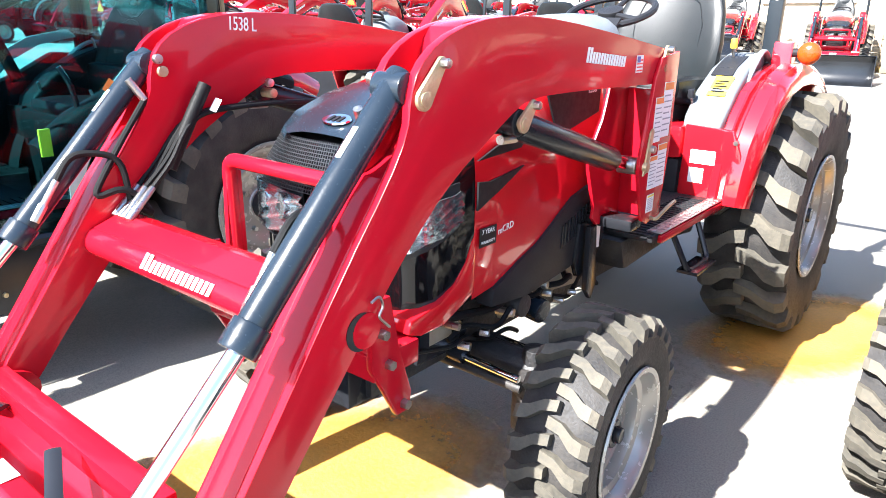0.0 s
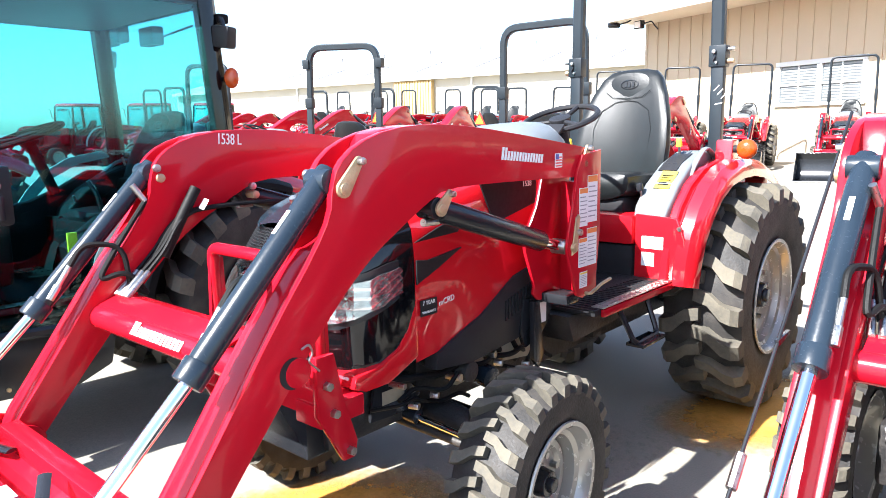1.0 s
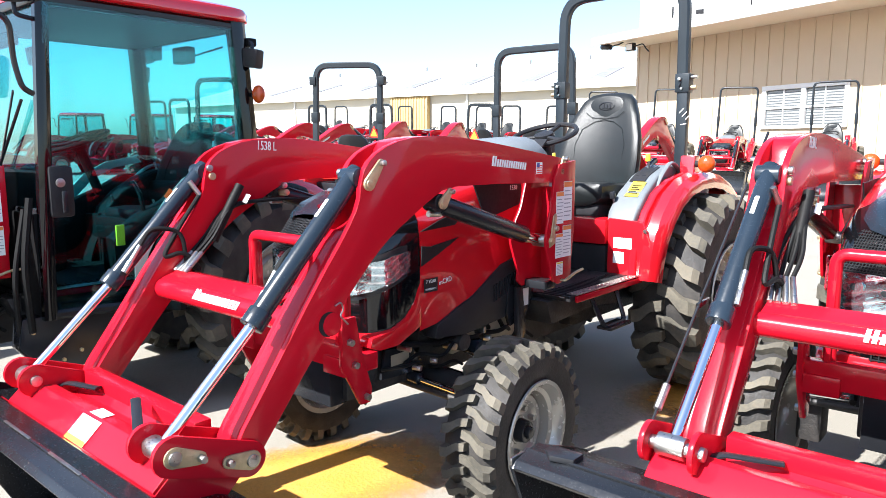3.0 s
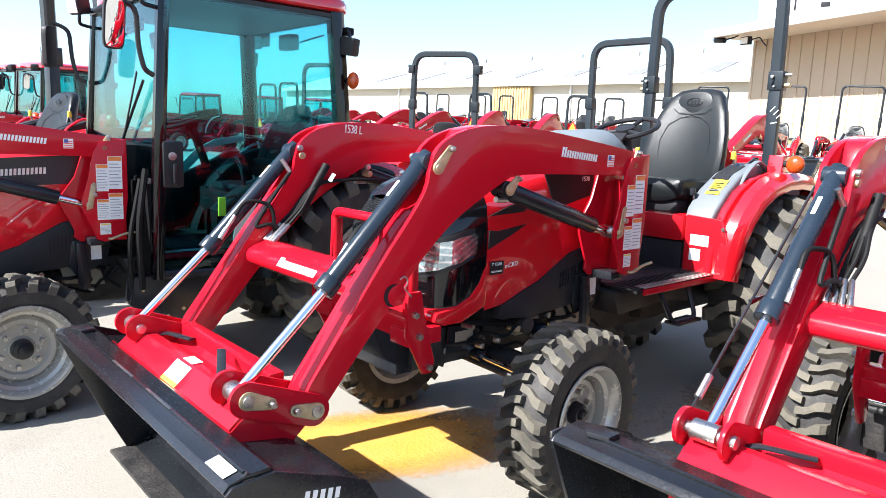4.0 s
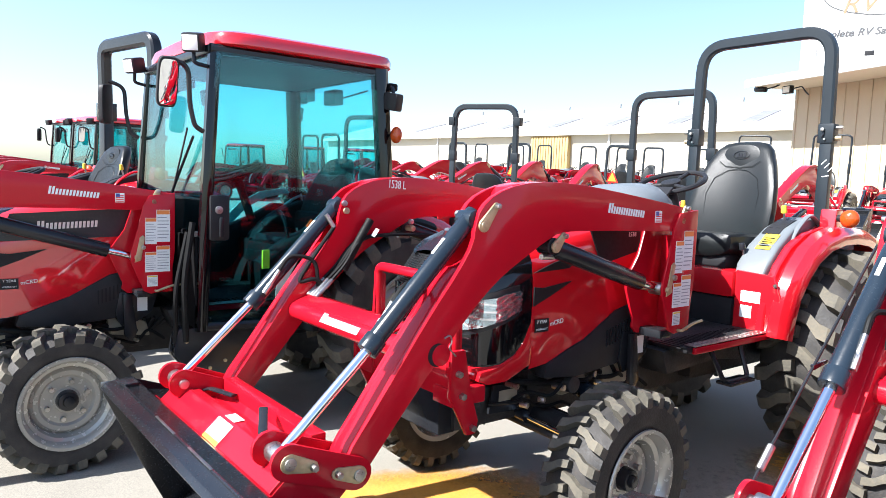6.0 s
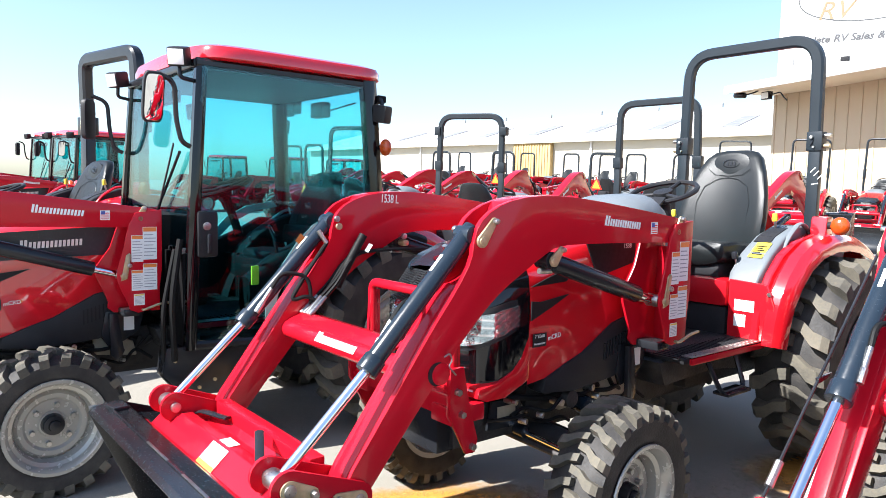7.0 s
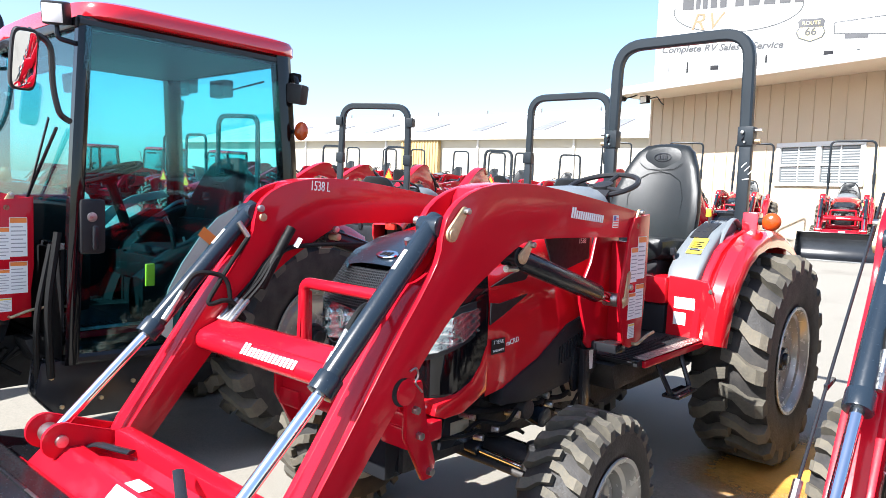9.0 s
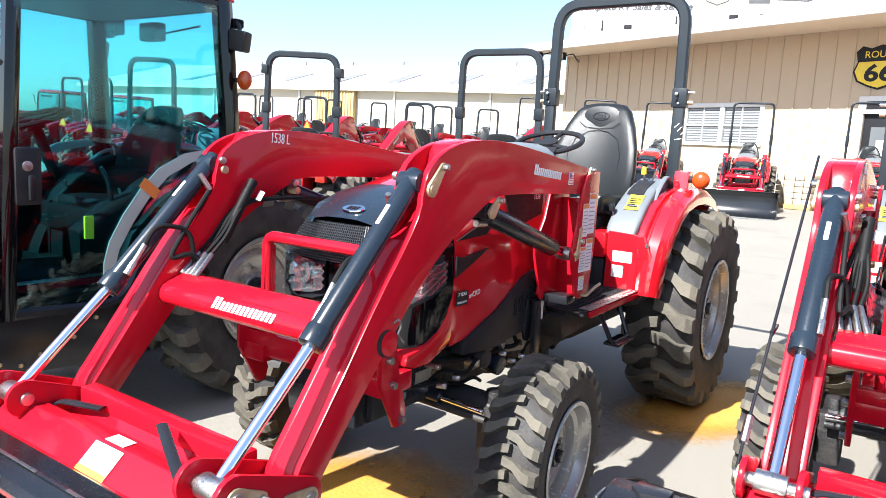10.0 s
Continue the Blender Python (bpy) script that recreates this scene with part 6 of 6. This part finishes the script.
def ground():
    xs = [-900, -300, -120, -70, -45, -30, -20, -12, -8, -6, -5, -4.5, -3.5, -2, -1.5, -0.7, 0, 2, 5, 12, 40, 150, 900]
    ys = [-900, -200, -50, -15, -6, -3, 0, 2, 3.5, 4.5, 5.5, 7, 10, 15, 22, 32, 45, 60, 120, 400, 900]
    b = B()
    rows = [[b.verts.new((x, y, gz(x, y))) for x in xs] for y in ys]
    for r0, r1 in zip(rows, rows[1:]):
        for k in range(len(xs) - 1):
            b.faces.new((r0[k], r0[k + 1], r1[k + 1], r1[k]))
    g = link("ground", b, CONCRETE)
    tagged(g, "sunlit pale worn concrete lot with stains", "ground", kind="structure")
    p = prism([(-0.52, -2.0), (0.52, -2.0), (0.52, 2.0), (-0.52, 2.0)], 0.0, 0.003, 0, axis="z")
    line = link("parking_line", p, PAINT_YELLOW)
    line.matrix_basis = pose(0.27, 0.754, 0.001, 0, 0, -23.5)
    tagged(line, "worn yellow painted parking line on the concrete", "line", kind="structure")


ground()
main = open_tractor(pose(0, 0, 0), "red compact tractor with front loader and folding roll bar", "tractors in the front row")


def A(x, y, rz=0, k=1.0):
    """A place on the lot, leaning with its slope."""
    m = pose(x, y, gz(x, y), 1.26 if y > 5 else 0, 2.0 if x < -4.5 else 0, 0)
    return m @ pose(0, 0, 0, 0, 0, rz) @ Matrix.Diagonal((k, k, k, 1))


cabt = cab_tractor(A(-2.0, -1.48), "red tractor with a glazed cab, red roof and front loader", "tractors in the front row")
bpy.context.view_layer.update()


def another(src, m, label, group, least=0.0):
    """One more tractor; least: how large a fitting must be to show from so far off."""
    t = copy_thing(src, m)
    for o in reversed(t.children_recursive):
        if max(o.dimensions) < least and not o.children:
            bpy.data.objects.remove(o)
    return tagged(t, label, group=group)


FRONT = "tractors in the front row"
add_level_rod(another(main, A(1.765, 0.805, 0.2) @ pose(0, 0, 0.01), "red compact tractor with a loader, parked beside the yellow line", FRONT))
for x, y in ((3.55, 1.55), (5.35, 2.3), (7.15, 3.1)):
    another(main, A(x, y, -1.0), "red compact tractor with a loader, farther along the row", FRONT, 0.15)
third = another(main, A(-3.87, -2.43, 12.46, 1.10), "red open-station tractor with roll bar beyond the cab tractor", FRONT)
for o in list(third.children_recursive):
    if (o.parent and o.parent.name.startswith("spare")) or o.name.split(".")[0] in ("roll_bar_post", "roll_bar_hoop", "chalk_mark", "yellow_decal"):
        o.name = "spare"
for o in [o for o in third.children_recursive if o.name.startswith("spare")][::-1]:
    bpy.data.objects.remove(o)


def heavy_rops(top):
    """A thick black folding roll bar."""
    y = 1.86
    part("roll_bar_hoop", tube([(-0.40, y, 1.70), (-0.39, y - 0.02, 2.24), (0.39, y - 0.02, 2.24), (0.40, y, 1.70)], 0.048, 16, 0.10, flat=0.9, steps=6, square=True), BLACK, top, "thick black roll bar hoop")
    for s in (1, -1):
        post = part("roll_bar_post", box(s * 0.40 - 0.046, s * 0.40 + 0.046, y - 0.04, y + 0.04, 0.75, 1.74, 0.008), BLACK, top, "thick black roll bar post")
        br = part("hinge_bracket", box(s * 0.40 - 0.058, s * 0.40 + 0.058, y - 0.055, y + 0.06, 1.66, 1.80, 0.006), BLACK, post)
        part("hinge_pin", cyl((s * 0.45, y, 1.75), (s * 0.49, y, 1.75), 0.014, None, 10), STEEL, br)


heavy_rops(third)
for o in third.children:
    if o.name.split(".")[0] in ("seat", "steering_wheel", "dash_cowl"):
        o.location.z -= 0.20
for o in third.children_recursive:
    if o.name.split(".")[0] in ("side_console", "grab_handle"):
        o.material_slots[0].link = "OBJECT"
        o.material_slots[0].material = BLACK_PLASTIC if o.name.startswith("side") else RED
another(cabt, A(-11.95, -0.32, 6, 0.95), "red cab tractor far down the row", FRONT, 0.10)
another(cabt, A(-9.97, -0.35, 6, 0.95), "red cab tractor far down the row", FRONT, 0.10)
for x, y in ((-20.4, 6.2), (-20.0, 8.2), (-19.6, 10.2)):
    another(cabt, A(x, y, 8, 0.85), "red cab tractor standing far off behind the rows", "cab tractors far off", 0.30)
LOADER = ("loader_arm", "tilt_cylinder", "cross_tube", "level_rod", "attach_ear", "latch_lever", "quick_attach_frame", "bucket")


def raise_loader(t, degrees):
    """Lifts the loader about its tower pin."""
    turn = pose(0, 0.50, 1.245) @ pose(0, 0, 0, -degrees) @ pose(0, -0.50, -1.245)
    for o in t.children:
        if o.name.split(".")[0] in LOADER:
            o.matrix_basis = turn @ o.matrix_basis


BACK = "red compact tractor with its back turned, orange triangle sign"
for x, y, rz, k in ((-4.64, 5.06, 200, 1.03), (-1.99, 5.595, 186, 1.03), (-7.22, 5.28, 190, 1.0), (-12.4, 7.6, 184, 0.93), (-15.0, 8.4, 186, 0.93)):
    t = another(main, A(x, y, rz, k), BACK, "tractors in the second row", 0.05 if x > -6 else 0.10)
    raise_loader(t, 18)
    for o in t.children:
        if o.name.split(".")[0] == "seat":
            o.location.z -= 0.14
    if x == -4.64:
        for s in (1, -1):
            part("hinge_lug", box(s * 0.405 - 0.035, s * 0.405 + 0.035, 1.82, 1.90, 2.03, 2.12, 0.006), ROPS, t, "folding lug high on the roll bar")
for x, y in ((-8.0, 12.4), (-11.0, 12.2), (-14.2, 12.8)):
    t = another(main, A(x, y, 184, 0.93), BACK, "tractors in the third row", 0.12)
    for o in t.children:
        if o.name.startswith("slow_vehicle_sign"):
            o.matrix_basis = pose(0, 0.02, 0.32) @ o.matrix_basis
MID = "red compact tractor with raised roll bar in a crowded row"
for k, x in enumerate((-21.9, -20.0, -17.8, -15.9, -14.4, -12.6, -10.9)):
    another(main, A(x, 17.0 + 0.4 * math.sin(k * 2.1), 3 * math.cos(k)), MID, "tractors in the middle row", 0.18)


def level_bucket(top):
    """A bucket lying flat on the ground with its mouth forward."""
    prof = [(-1.33, 0.56), (-1.34, 0.57), (-1.47, 0.58), (-1.475, 0.57), (-1.36, 0.55), (-1.36, 0.22), (-1.42, 0.09), (-1.50, 0.03), (-1.90, 0.012), (-1.92, 0.0), (-1.48, 0.004), (-1.40, 0.07), (-1.342, 0.21)]
    b = part("bucket", prism(prof, -0.78, 0.78, 0.003), BUCKET_BLACK, top, "black loader bucket lying on the ground")
    for s in (1, -1):
        part("bucket_side", prism([(-1.34, 0.57), (-1.47, 0.58), (-1.90, 0.02), (-1.48, 0.004), (-1.40, 0.07), (-1.342, 0.21)], *sorted((s * 0.7805, s * 0.795)), 0.003), BUCKET_BLACK, b)
    part("cutting_edge", box(-0.79, 0.79, -1.93, -1.84, 0.002, 0.03, 0.003), STEEL, b)


def tall_rops(top):
    """A wide, tall roll bar of thin tube in place of the square one."""
    for o in [o for o in top.children_recursive if o.name.startswith("roll_bar") or (o.parent != top and o.parent.name.startswith("roll_bar")) or (o.parent.parent and o.parent.parent.name.startswith("roll_bar"))][::-1]:
        bpy.data.objects.remove(o)
    y = 1.86
    part("roll_bar_hoop", tube([(-0.49, y, 0.95), (-0.48, y, 2.66), (0.48, y, 2.66), (0.49, y, 0.95)], 0.028, 10, 0.13, steps=6), ROPS, top, "tall black tubular roll bar")
    for s in (1, -1):
        part("roll_bar_collar", cyl((s * 0.486, y, 1.62), (s * 0.484, y, 1.88), 0.039, None, 14, 0.006), ROPS, top, "black sleeve where the roll bar folds")
        part("roll_bar_foot", box(*sorted((s * 0.38, s * 0.54)), y - 0.05, y + 0.05, 0.86, 0.98, 0.01), BLACK, top)


FAR = "red compact tractor facing out in front of the tan building"
for x, y, rz in ((-2.07, 16.4, 9), (0.7, 16.3, 9), (-4.74, 17.1, 10), (-6.85, 17.4, 10), (-9.6, 18.2, 10)):
    t = another(main, A(x, y, rz, 1.03), FAR, "tractors before the building", 0.10)
    for o in [o for o in t.children_recursive if o.name.split(".")[0] == "bucket" or (o.parent and o.parent.name.split(".")[0] in ("bucket", "bucket_side"))][::-1]:
        bpy.data.objects.remove(o)
    level_bucket(t)
    tall_rops(t)


# ---- tan building ----
TH = -19.8
WALL = pose(-10.25, 23.3, -0.17, 0, 0, TH) @ Matrix.Scale(1.13, 4)         # local x runs along the wall, local -y faces the lot
SIGN = pose(-9.95, 22.8, -0.17, 0, 0, 16) @ Matrix.Scale(1.13, 4)


def building():
    b = root("office_building", "tan board-sided shop building with deep eave and white sign", "building", WALL)
    # wall with its window and door openings, built from butted pieces
    H, L, T = 4.66, 24.0, 0.25
    holes = [(4.95, 7.20, 1.95, 2.90), (9.72, 11.0, 0.0, 2.70)]
    xs = [0, 4.95, 7.20, 9.72, 11.0, L]
    for x0, x1 in zip(xs, xs[1:]):
        hole = [h for h in holes if abs(h[0] - x0) < 1e-6]
        if hole:
            z0, z1 = hole[0][2], hole[0][3]
            if z0 > 0:
                part("wall_section", box(x0, x1, 0, T, 0, z0, 0), WALL_TAN, b, "tan vertical board siding")
            part("wall_section", box(x0, x1, 0, T, z1, H, 0), WALL_TAN, b, "tan vertical board siding")
        else:
            part("wall_section", box(x0, x1, 0, T, 0, H, 0), WALL_TAN, b, "tan vertical board siding")
    part("end_wall", box(-0.02, 0.23, 0.25, 12, 0, H, 0), WALL_TAN, b)
    x = 0.10
    while x < 23.8:
        inside = [h for h in holes if h[0] - 0.12 < x < h[1] + 0.12]
        z0 = inside[0][3] + 0.12 if inside else 0.0
        ob = part("batten", box(x - 0.018, x + 0.018, -0.026, 0.0, z0, H, 0.004), WALL_TAN, b)
        x += 0.44
    # deep boxed eave
    part("soffit", box(-0.2, L, -1.75, 0.0, 4.66, 4.70, 0), TRIM_CREAM, b, "cream soffit")
    part("fascia", box(-0.2, L, -1.81, -1.75, 4.60, 4.82, 0.01), SIGN_WHITE, b, "white eave fascia")
    part("eave_cover", prism([(-1.81, 4.82), (-1.75, 4.85), (3.0, 5.9), (3.0, 5.75), (-1.73, 4.71)], -0.2, L, 0), ROOF_METAL, b, "pale metal roof slope")
    # window with two sashes
    win = part("window", box(4.85, 7.30, -0.05, 0.0, 2.90, 3.02, 0.01), SIGN_WHITE, b, "white framed double window with blinds")
    part("sill", box(4.85, 7.30, -0.07, 0.0, 1.86, 1.95, 0.01), SIGN_WHITE, win)
    for x0, x1 in ((4.85, 4.97), (6.02, 6.14), (7.18, 7.30)):
        part("jamb", box(x0, x1, -0.05, 0.10, 1.95, 2.90, 0.008), SIGN_WHITE, win)
    for x0, x1 in ((4.97, 6.02), (6.14, 7.18)):
        part("rail", box(x0, x1, -0.02, 0.05, 2.39, 2.45, 0.006), SIGN_WHITE, win)
        part("mullion", box((x0 + x1) / 2 - 0.012, (x0 + x1) / 2 + 0.012, -0.01, 0.04, 1.95, 2.90, 0.003), SIGN_WHITE, win)
        part("pane", box(x0, x1, 0.03, 0.04, 1.95, 2.90, 0), WINDOW_GLASS, win)
        for k in range(13):
            part("blind_slat", box(x0 + 0.03, x1 - 0.03, 0.022, 0.028, 1.99 + 0.07 * k, 2.03 + 0.07 * k, 0), BLIND, win)
    # glazed door
    door = part("door", box(9.72, 11.0, 0.05, 0.10, 0, 2.70, 0.01), INK, b, "dark glazed entrance door in a white frame")
    for x0, x1 in ((9.60, 9.72), (11.0, 11.12)):
        part("jamb", box(x0, x1, -0.05, 0.12, 0, 2.95, 0.01), SIGN_WHITE, door)
    part("header", box(9.60, 11.12, -0.06, 0.12, 2.70, 3.10, 0.01), SIGN_WHITE, door)
    part("transom", box(9.78, 10.94, -0.07, -0.06, 2.80, 2.98, 0), INK, door)
    part("door_glass", box(9.90, 10.82, 0.04, 0.05, 0.3, 2.4, 0), WINDOW_GLASS, door)
    part("notice", box(10.05, 10.45, 0.03, 0.04, 1.5, 2.1, 0), WHITE, door)
    # road shield sign on the wall
    sh = [(-0.55, 0.34), (-0.42, 0.46), (-0.22, 0.40), (0, 0.47), (0.22, 0.40), (0.42, 0.46), (0.55, 0.34), (0.50, 0.10), (0.58, -0.12), (0.48, -0.34), (0.24, -0.46), (0, -0.54), (-0.24, -0.46), (-0.48, -0.34), (-0.58, -0.12), (-0.50, 0.10)]
    shield = part("shield_sign", prism(sh, -0.06, -0.028, 0.004, axis="y", m=pose(9.95, 0, 3.78)), INK, b, "black and yellow road shield sign")
    part("shield_face", prism([(x * 0.92, z * 0.92 if z < 0.1 else 0.10) for x, z in sh if z < 0.2], -0.072, -0.061, 0.002, axis="y", m=pose(9.95, 0, 3.78)), YELLOW, shield)
    t = text_bm("ROUTE", 0.22, 0.004)
    t.transform(pose(9.95, -0.066, 4.03, 90, 0, 0))
    part("sign_text", t, YELLOW, shield)
    t = text_bm("66", 0.52, 0.004, 0.015)
    t.transform(pose(9.95, -0.078, 3.60, 90, 0, 0) @ Matrix.Diagonal((1.25, 1, 1, 1)))
    part("sign_text", t, INK, shield)
    # eave lamps
    lm = box(0.70, 1.02, -1.20, -1.05, 4.36, 4.60, 0.02)
    fl = part("flood_lamp", lm, BLACK, b, "black flood lamp under the eave")
    part("lens", box(0.73, 0.99, -1.215, -1.20, 4.39, 4.57, 0.01), WHITE, fl)
    part("conduit", tube([(1.02, -1.1, 4.5), (1.25, -1.0, 4.55), (1.3, -0.9, 4.4), (1.38, -0.85, 4.3)], 0.02, 6, 0.05), BLACK, fl)
    sp = cyl((-0.30, -1.25, 4.62), (0.10, -1.25, 4.56), 0.10, 0.08, 14, 0.01)
    part("loudspeaker", sp, BLACK, b, "dark horn loudspeaker at the roof corner")
    part("bracket", tube([(0.10, -1.25, 4.58), (0.45, -1.2, 4.62), (0.6, -1.2, 4.66)], 0.025, 6, 0.05), BLACK, b)


def big_sign():
    s = root("roof_sign", "large white roof sign with business lettering", "sign", SIGN)
    part("panel", box(0.0, 22, 0.0, 0.3, 4.9, 9.0, 0.02), SIGN_WHITE, s, "white sign panel")

    def put(name, bm, x, z, material, label=""):
        bm.transform(pose(x, -0.012, z, 90, 0, 0))
        return part(name, bm, material, s, label)

    put("sign_text", text_bm("Complete RV Sales & Service", 0.30, 0.006, 0.008, 0.25), 1.95, 6.17, SIGN_INK, "slanted black line of lettering")
    put("sign_text", text_bm("RV", 0.75, 0.006, 0.0, 0.3), 1.45, 6.98, GOLD_LETTER, "large pale gold letters")
    for k, (x, w) in enumerate(((0.75, 0.45), (1.15, 0.18), (1.35, 0.2), (1.58, 0.26), (1.86, 0.26), (2.3, 0.34), (2.68, 0.42), (3.12, 0.42), (3.55, 0.4), (3.95, 0.34))):
        put("name_bar", box(x, x + w * 0.75, -0.22, 0.26 if k % 3 else 0.36, 0, 0.006, 0), 0, 7.62, SIGN_INK, "dark bar in place of a letter")
    arc = B()
    pts = [(2.35 + 1.85 * math.cos(a), 7.35 + 0.72 * math.sin(a), 0) for a in [radians(170 + 200 * k / 28) for k in range(29)]]
    tube(pts, 0.020, 6, 0, bm=arc, flat=0.3)
    arc.transform(pose(0, -0.01, 0, 90, 0, 0))
    part("oval_line", arc, SIGN_INK, s, "dark oval line round the name")
    sh = [(-0.36, 0.24), (-0.28, 0.32), (0, 0.30), (0.28, 0.32), (0.36, 0.24), (0.33, 0.06), (0.40, -0.1), (0.32, -0.26), (0, -0.38), (-0.32, -0.26), (-0.40, -0.1), (-0.33, 0.06)]
    part("shield", prism(sh, -0.02, -0.004, 0.002, axis="y", m=pose(4.45, 0, 6.58)), SIGN_INK, s, "small faded road shield emblem")
    part("shield_face", prism([(x * 0.9, min(z, 0.1) * 0.9) for x, z in sh if z < 0.2], -0.03, -0.021, 0.002, axis="y", m=pose(4.45, 0, 6.58)), FADED_YELLOW, s)
    put("shield_text", text_bm("66", 0.32, 0.004, 0.01), 4.45, 6.50, SIGN_INK).location.y -= 0.022
    put("shield_text", text_bm("ROUTE", 0.15, 0.004), 4.45, 6.76, FADED_YELLOW).location.y -= 0.014
    # camper picture as plain shapes
    cp = part("camper_picture", prism([(5.05, 6.40), (5.05, 6.75), (6.6, 6.90), (7.6, 6.80), (7.6, 6.5), (7.0, 6.30)], -0.012, -0.004, 0, axis="y"), SIGN_INK, s, "line picture of a camper trailer")
    part("camper_body", prism([(5.09, 6.43), (5.09, 6.72), (6.6, 6.86), (7.54, 6.76), (7.54, 6.52), (6.95, 6.34)], -0.018, -0.013, 0, axis="y"), SIGN_WHITE, cp)
    part("camper_window", box(5.45, 5.85, -0.022, -0.018, 6.56, 6.76, 0), SKYLIGHT, cp)
    part("camper_wheel", box(5.35, 5.95, -0.022, -0.018, 6.25, 6.38, 0), SIGN_INK, cp)
    for x, z, w, h in ((0.43, 5.63, 0.03, 0.34), (1.01, 5.60, 0.05, 0.34), (1.82, 5.56, 0.24, 0.14), (3.05, 5.75, 0.03, 0.24), (3.29, 5.77, 0.05, 0.24), (4.96, 5.85, 0.26, 0.16), (5.75, 5.90, 0.12, 0.08)):
        part("small_fitting", box(x - w / 2, x + w / 2, -0.03, -0.004, z - h / 2, z + h / 2, 0.004), INK if w > 0.04 else SKYLIGHT, s)


SHED = pose(-28, 30, 0, 0, 0, 8) @ pose(28, -30, 0)


def long_shed():
    y0, y1, x0, x1 = 30.0, 38.0, -51.0, -6.0
    z0, z1 = 4.5, 6.85
    b = root("long_shed", "long cream metal shed with a low white roof", "building", SHED)
    part("wall", box(x0, x1, y0, y0 + 0.3, 0, z0, 0), CREAM_WALL, b, "cream metal wall")
    part("roof", prism([(y0 - 0.4, z0 - 0.02), (y0 - 0.4, z0 + 0.10), (y1, z1), (y1 + 0.2, z1 - 0.1), (y1, z1 - 0.2)], x0, x1, 0), ROOF_METAL, b, "low white metal roof")
    part("end_wall", box(x0, x0 + 0.3, y0 + 0.3, y1, 0, z0, 0), CREAM_WALL, b, "cream metal end wall")
    part("ridge_cap", box(x0, x1, y1 - 0.2, y1 + 0.2, z1 - 0.02, z1 + 0.06, 0.01), ROOF_METAL, b)
    part("eave_trim", box(x0, x1, y0 - 0.46, y0 - 0.40, z0 - 0.06, z0 + 0.10, 0.01), TRIM_CREAM, b)
    sl = (z1 - z0 - 0.1) / (y1 - y0 + 0.4)
    for k in range(32):
        x = x1 - 0.7 - 1.4 * k
        part("roof_seam", prism([(y0 - 0.38, z0 + 0.10), (y0 - 0.38, z0 + 0.115), (y1 - 0.2, z1 + 0.005), (y1 - 0.2, z1 - 0.02)], x - 0.02, x + 0.02, 0), ROOF_METAL, b)
    for k in range(9):
        x = x1 - 2.5 - 4.2 * k
        part("skylight", prism([(y0 + 1.4, z0 + 0.10 + sl * 1.8 + 0.02), (y0 + 4.6, z0 + 0.10 + sl * 5.0 + 0.02), (y0 + 4.6, z0 + 0.10 + sl * 5.0 + 0.05), (y0 + 1.4, z0 + 0.10 + sl * 1.8 + 0.05)], x - 0.45, x + 0.45, 0), SKYLIGHT, b, "dull grey skylight strip")
        part("roof_vent", cyl((x + 1.2, y1, z1), (x + 1.2, y1, z1 + 0.36), 0.07, 0.09, 10, 0.01), SKYLIGHT, b)
    for x in (-24.2, -18.2, -12.2, -31.0, -38.0):
        part("downpipe", box(x - 0.06, x + 0.06, y0 - 0.10, y0, 0, z0, 0.01), SIGN_WHITE, b)
    pn = root("ribbed_panel", "ochre ribbed metal door panel on the shed wall", "panel", SHED)
    part("sheet", box(-29.6, -26.8, y0 - 0.30, y0 - 0.02, 0, 4.42, 0.01), OCHRE, pn)
    for k in range(14):
        part("rib", box(-29.5 + 0.2 * k, -29.42 + 0.2 * k, y0 - 0.34, y0 - 0.30, 0, 4.40, 0.008), OCHRE, pn)


def stone_pile():
    """Pale blocks stacked on pallets before the wall."""
    for px, py in ((-0.95, 18.6), (-1.3, 19.2)):
        p = root("stone_pallet", "wooden pallet stacked with pale stone blocks", "pallet", pose(px, py, gz(px, py), 0, 0, TH), "stone pallets")
        part("pallet_base", box(-0.35, 0.35, -0.35, 0.35, 0, 0.12, 0.01), OCHRE, p, "weathered wooden pallet base")
        for i in range(5):
            for j in range(3):
                part("stone_block", box(-0.34 + 0.23 * j, -0.13 + 0.23 * j, -0.34, 0.34, 0.12 + 0.16 * i, 0.27 + 0.16 * i, 0.02), STONE, p)


building()
big_sign()
long_shed()
stone_pile()
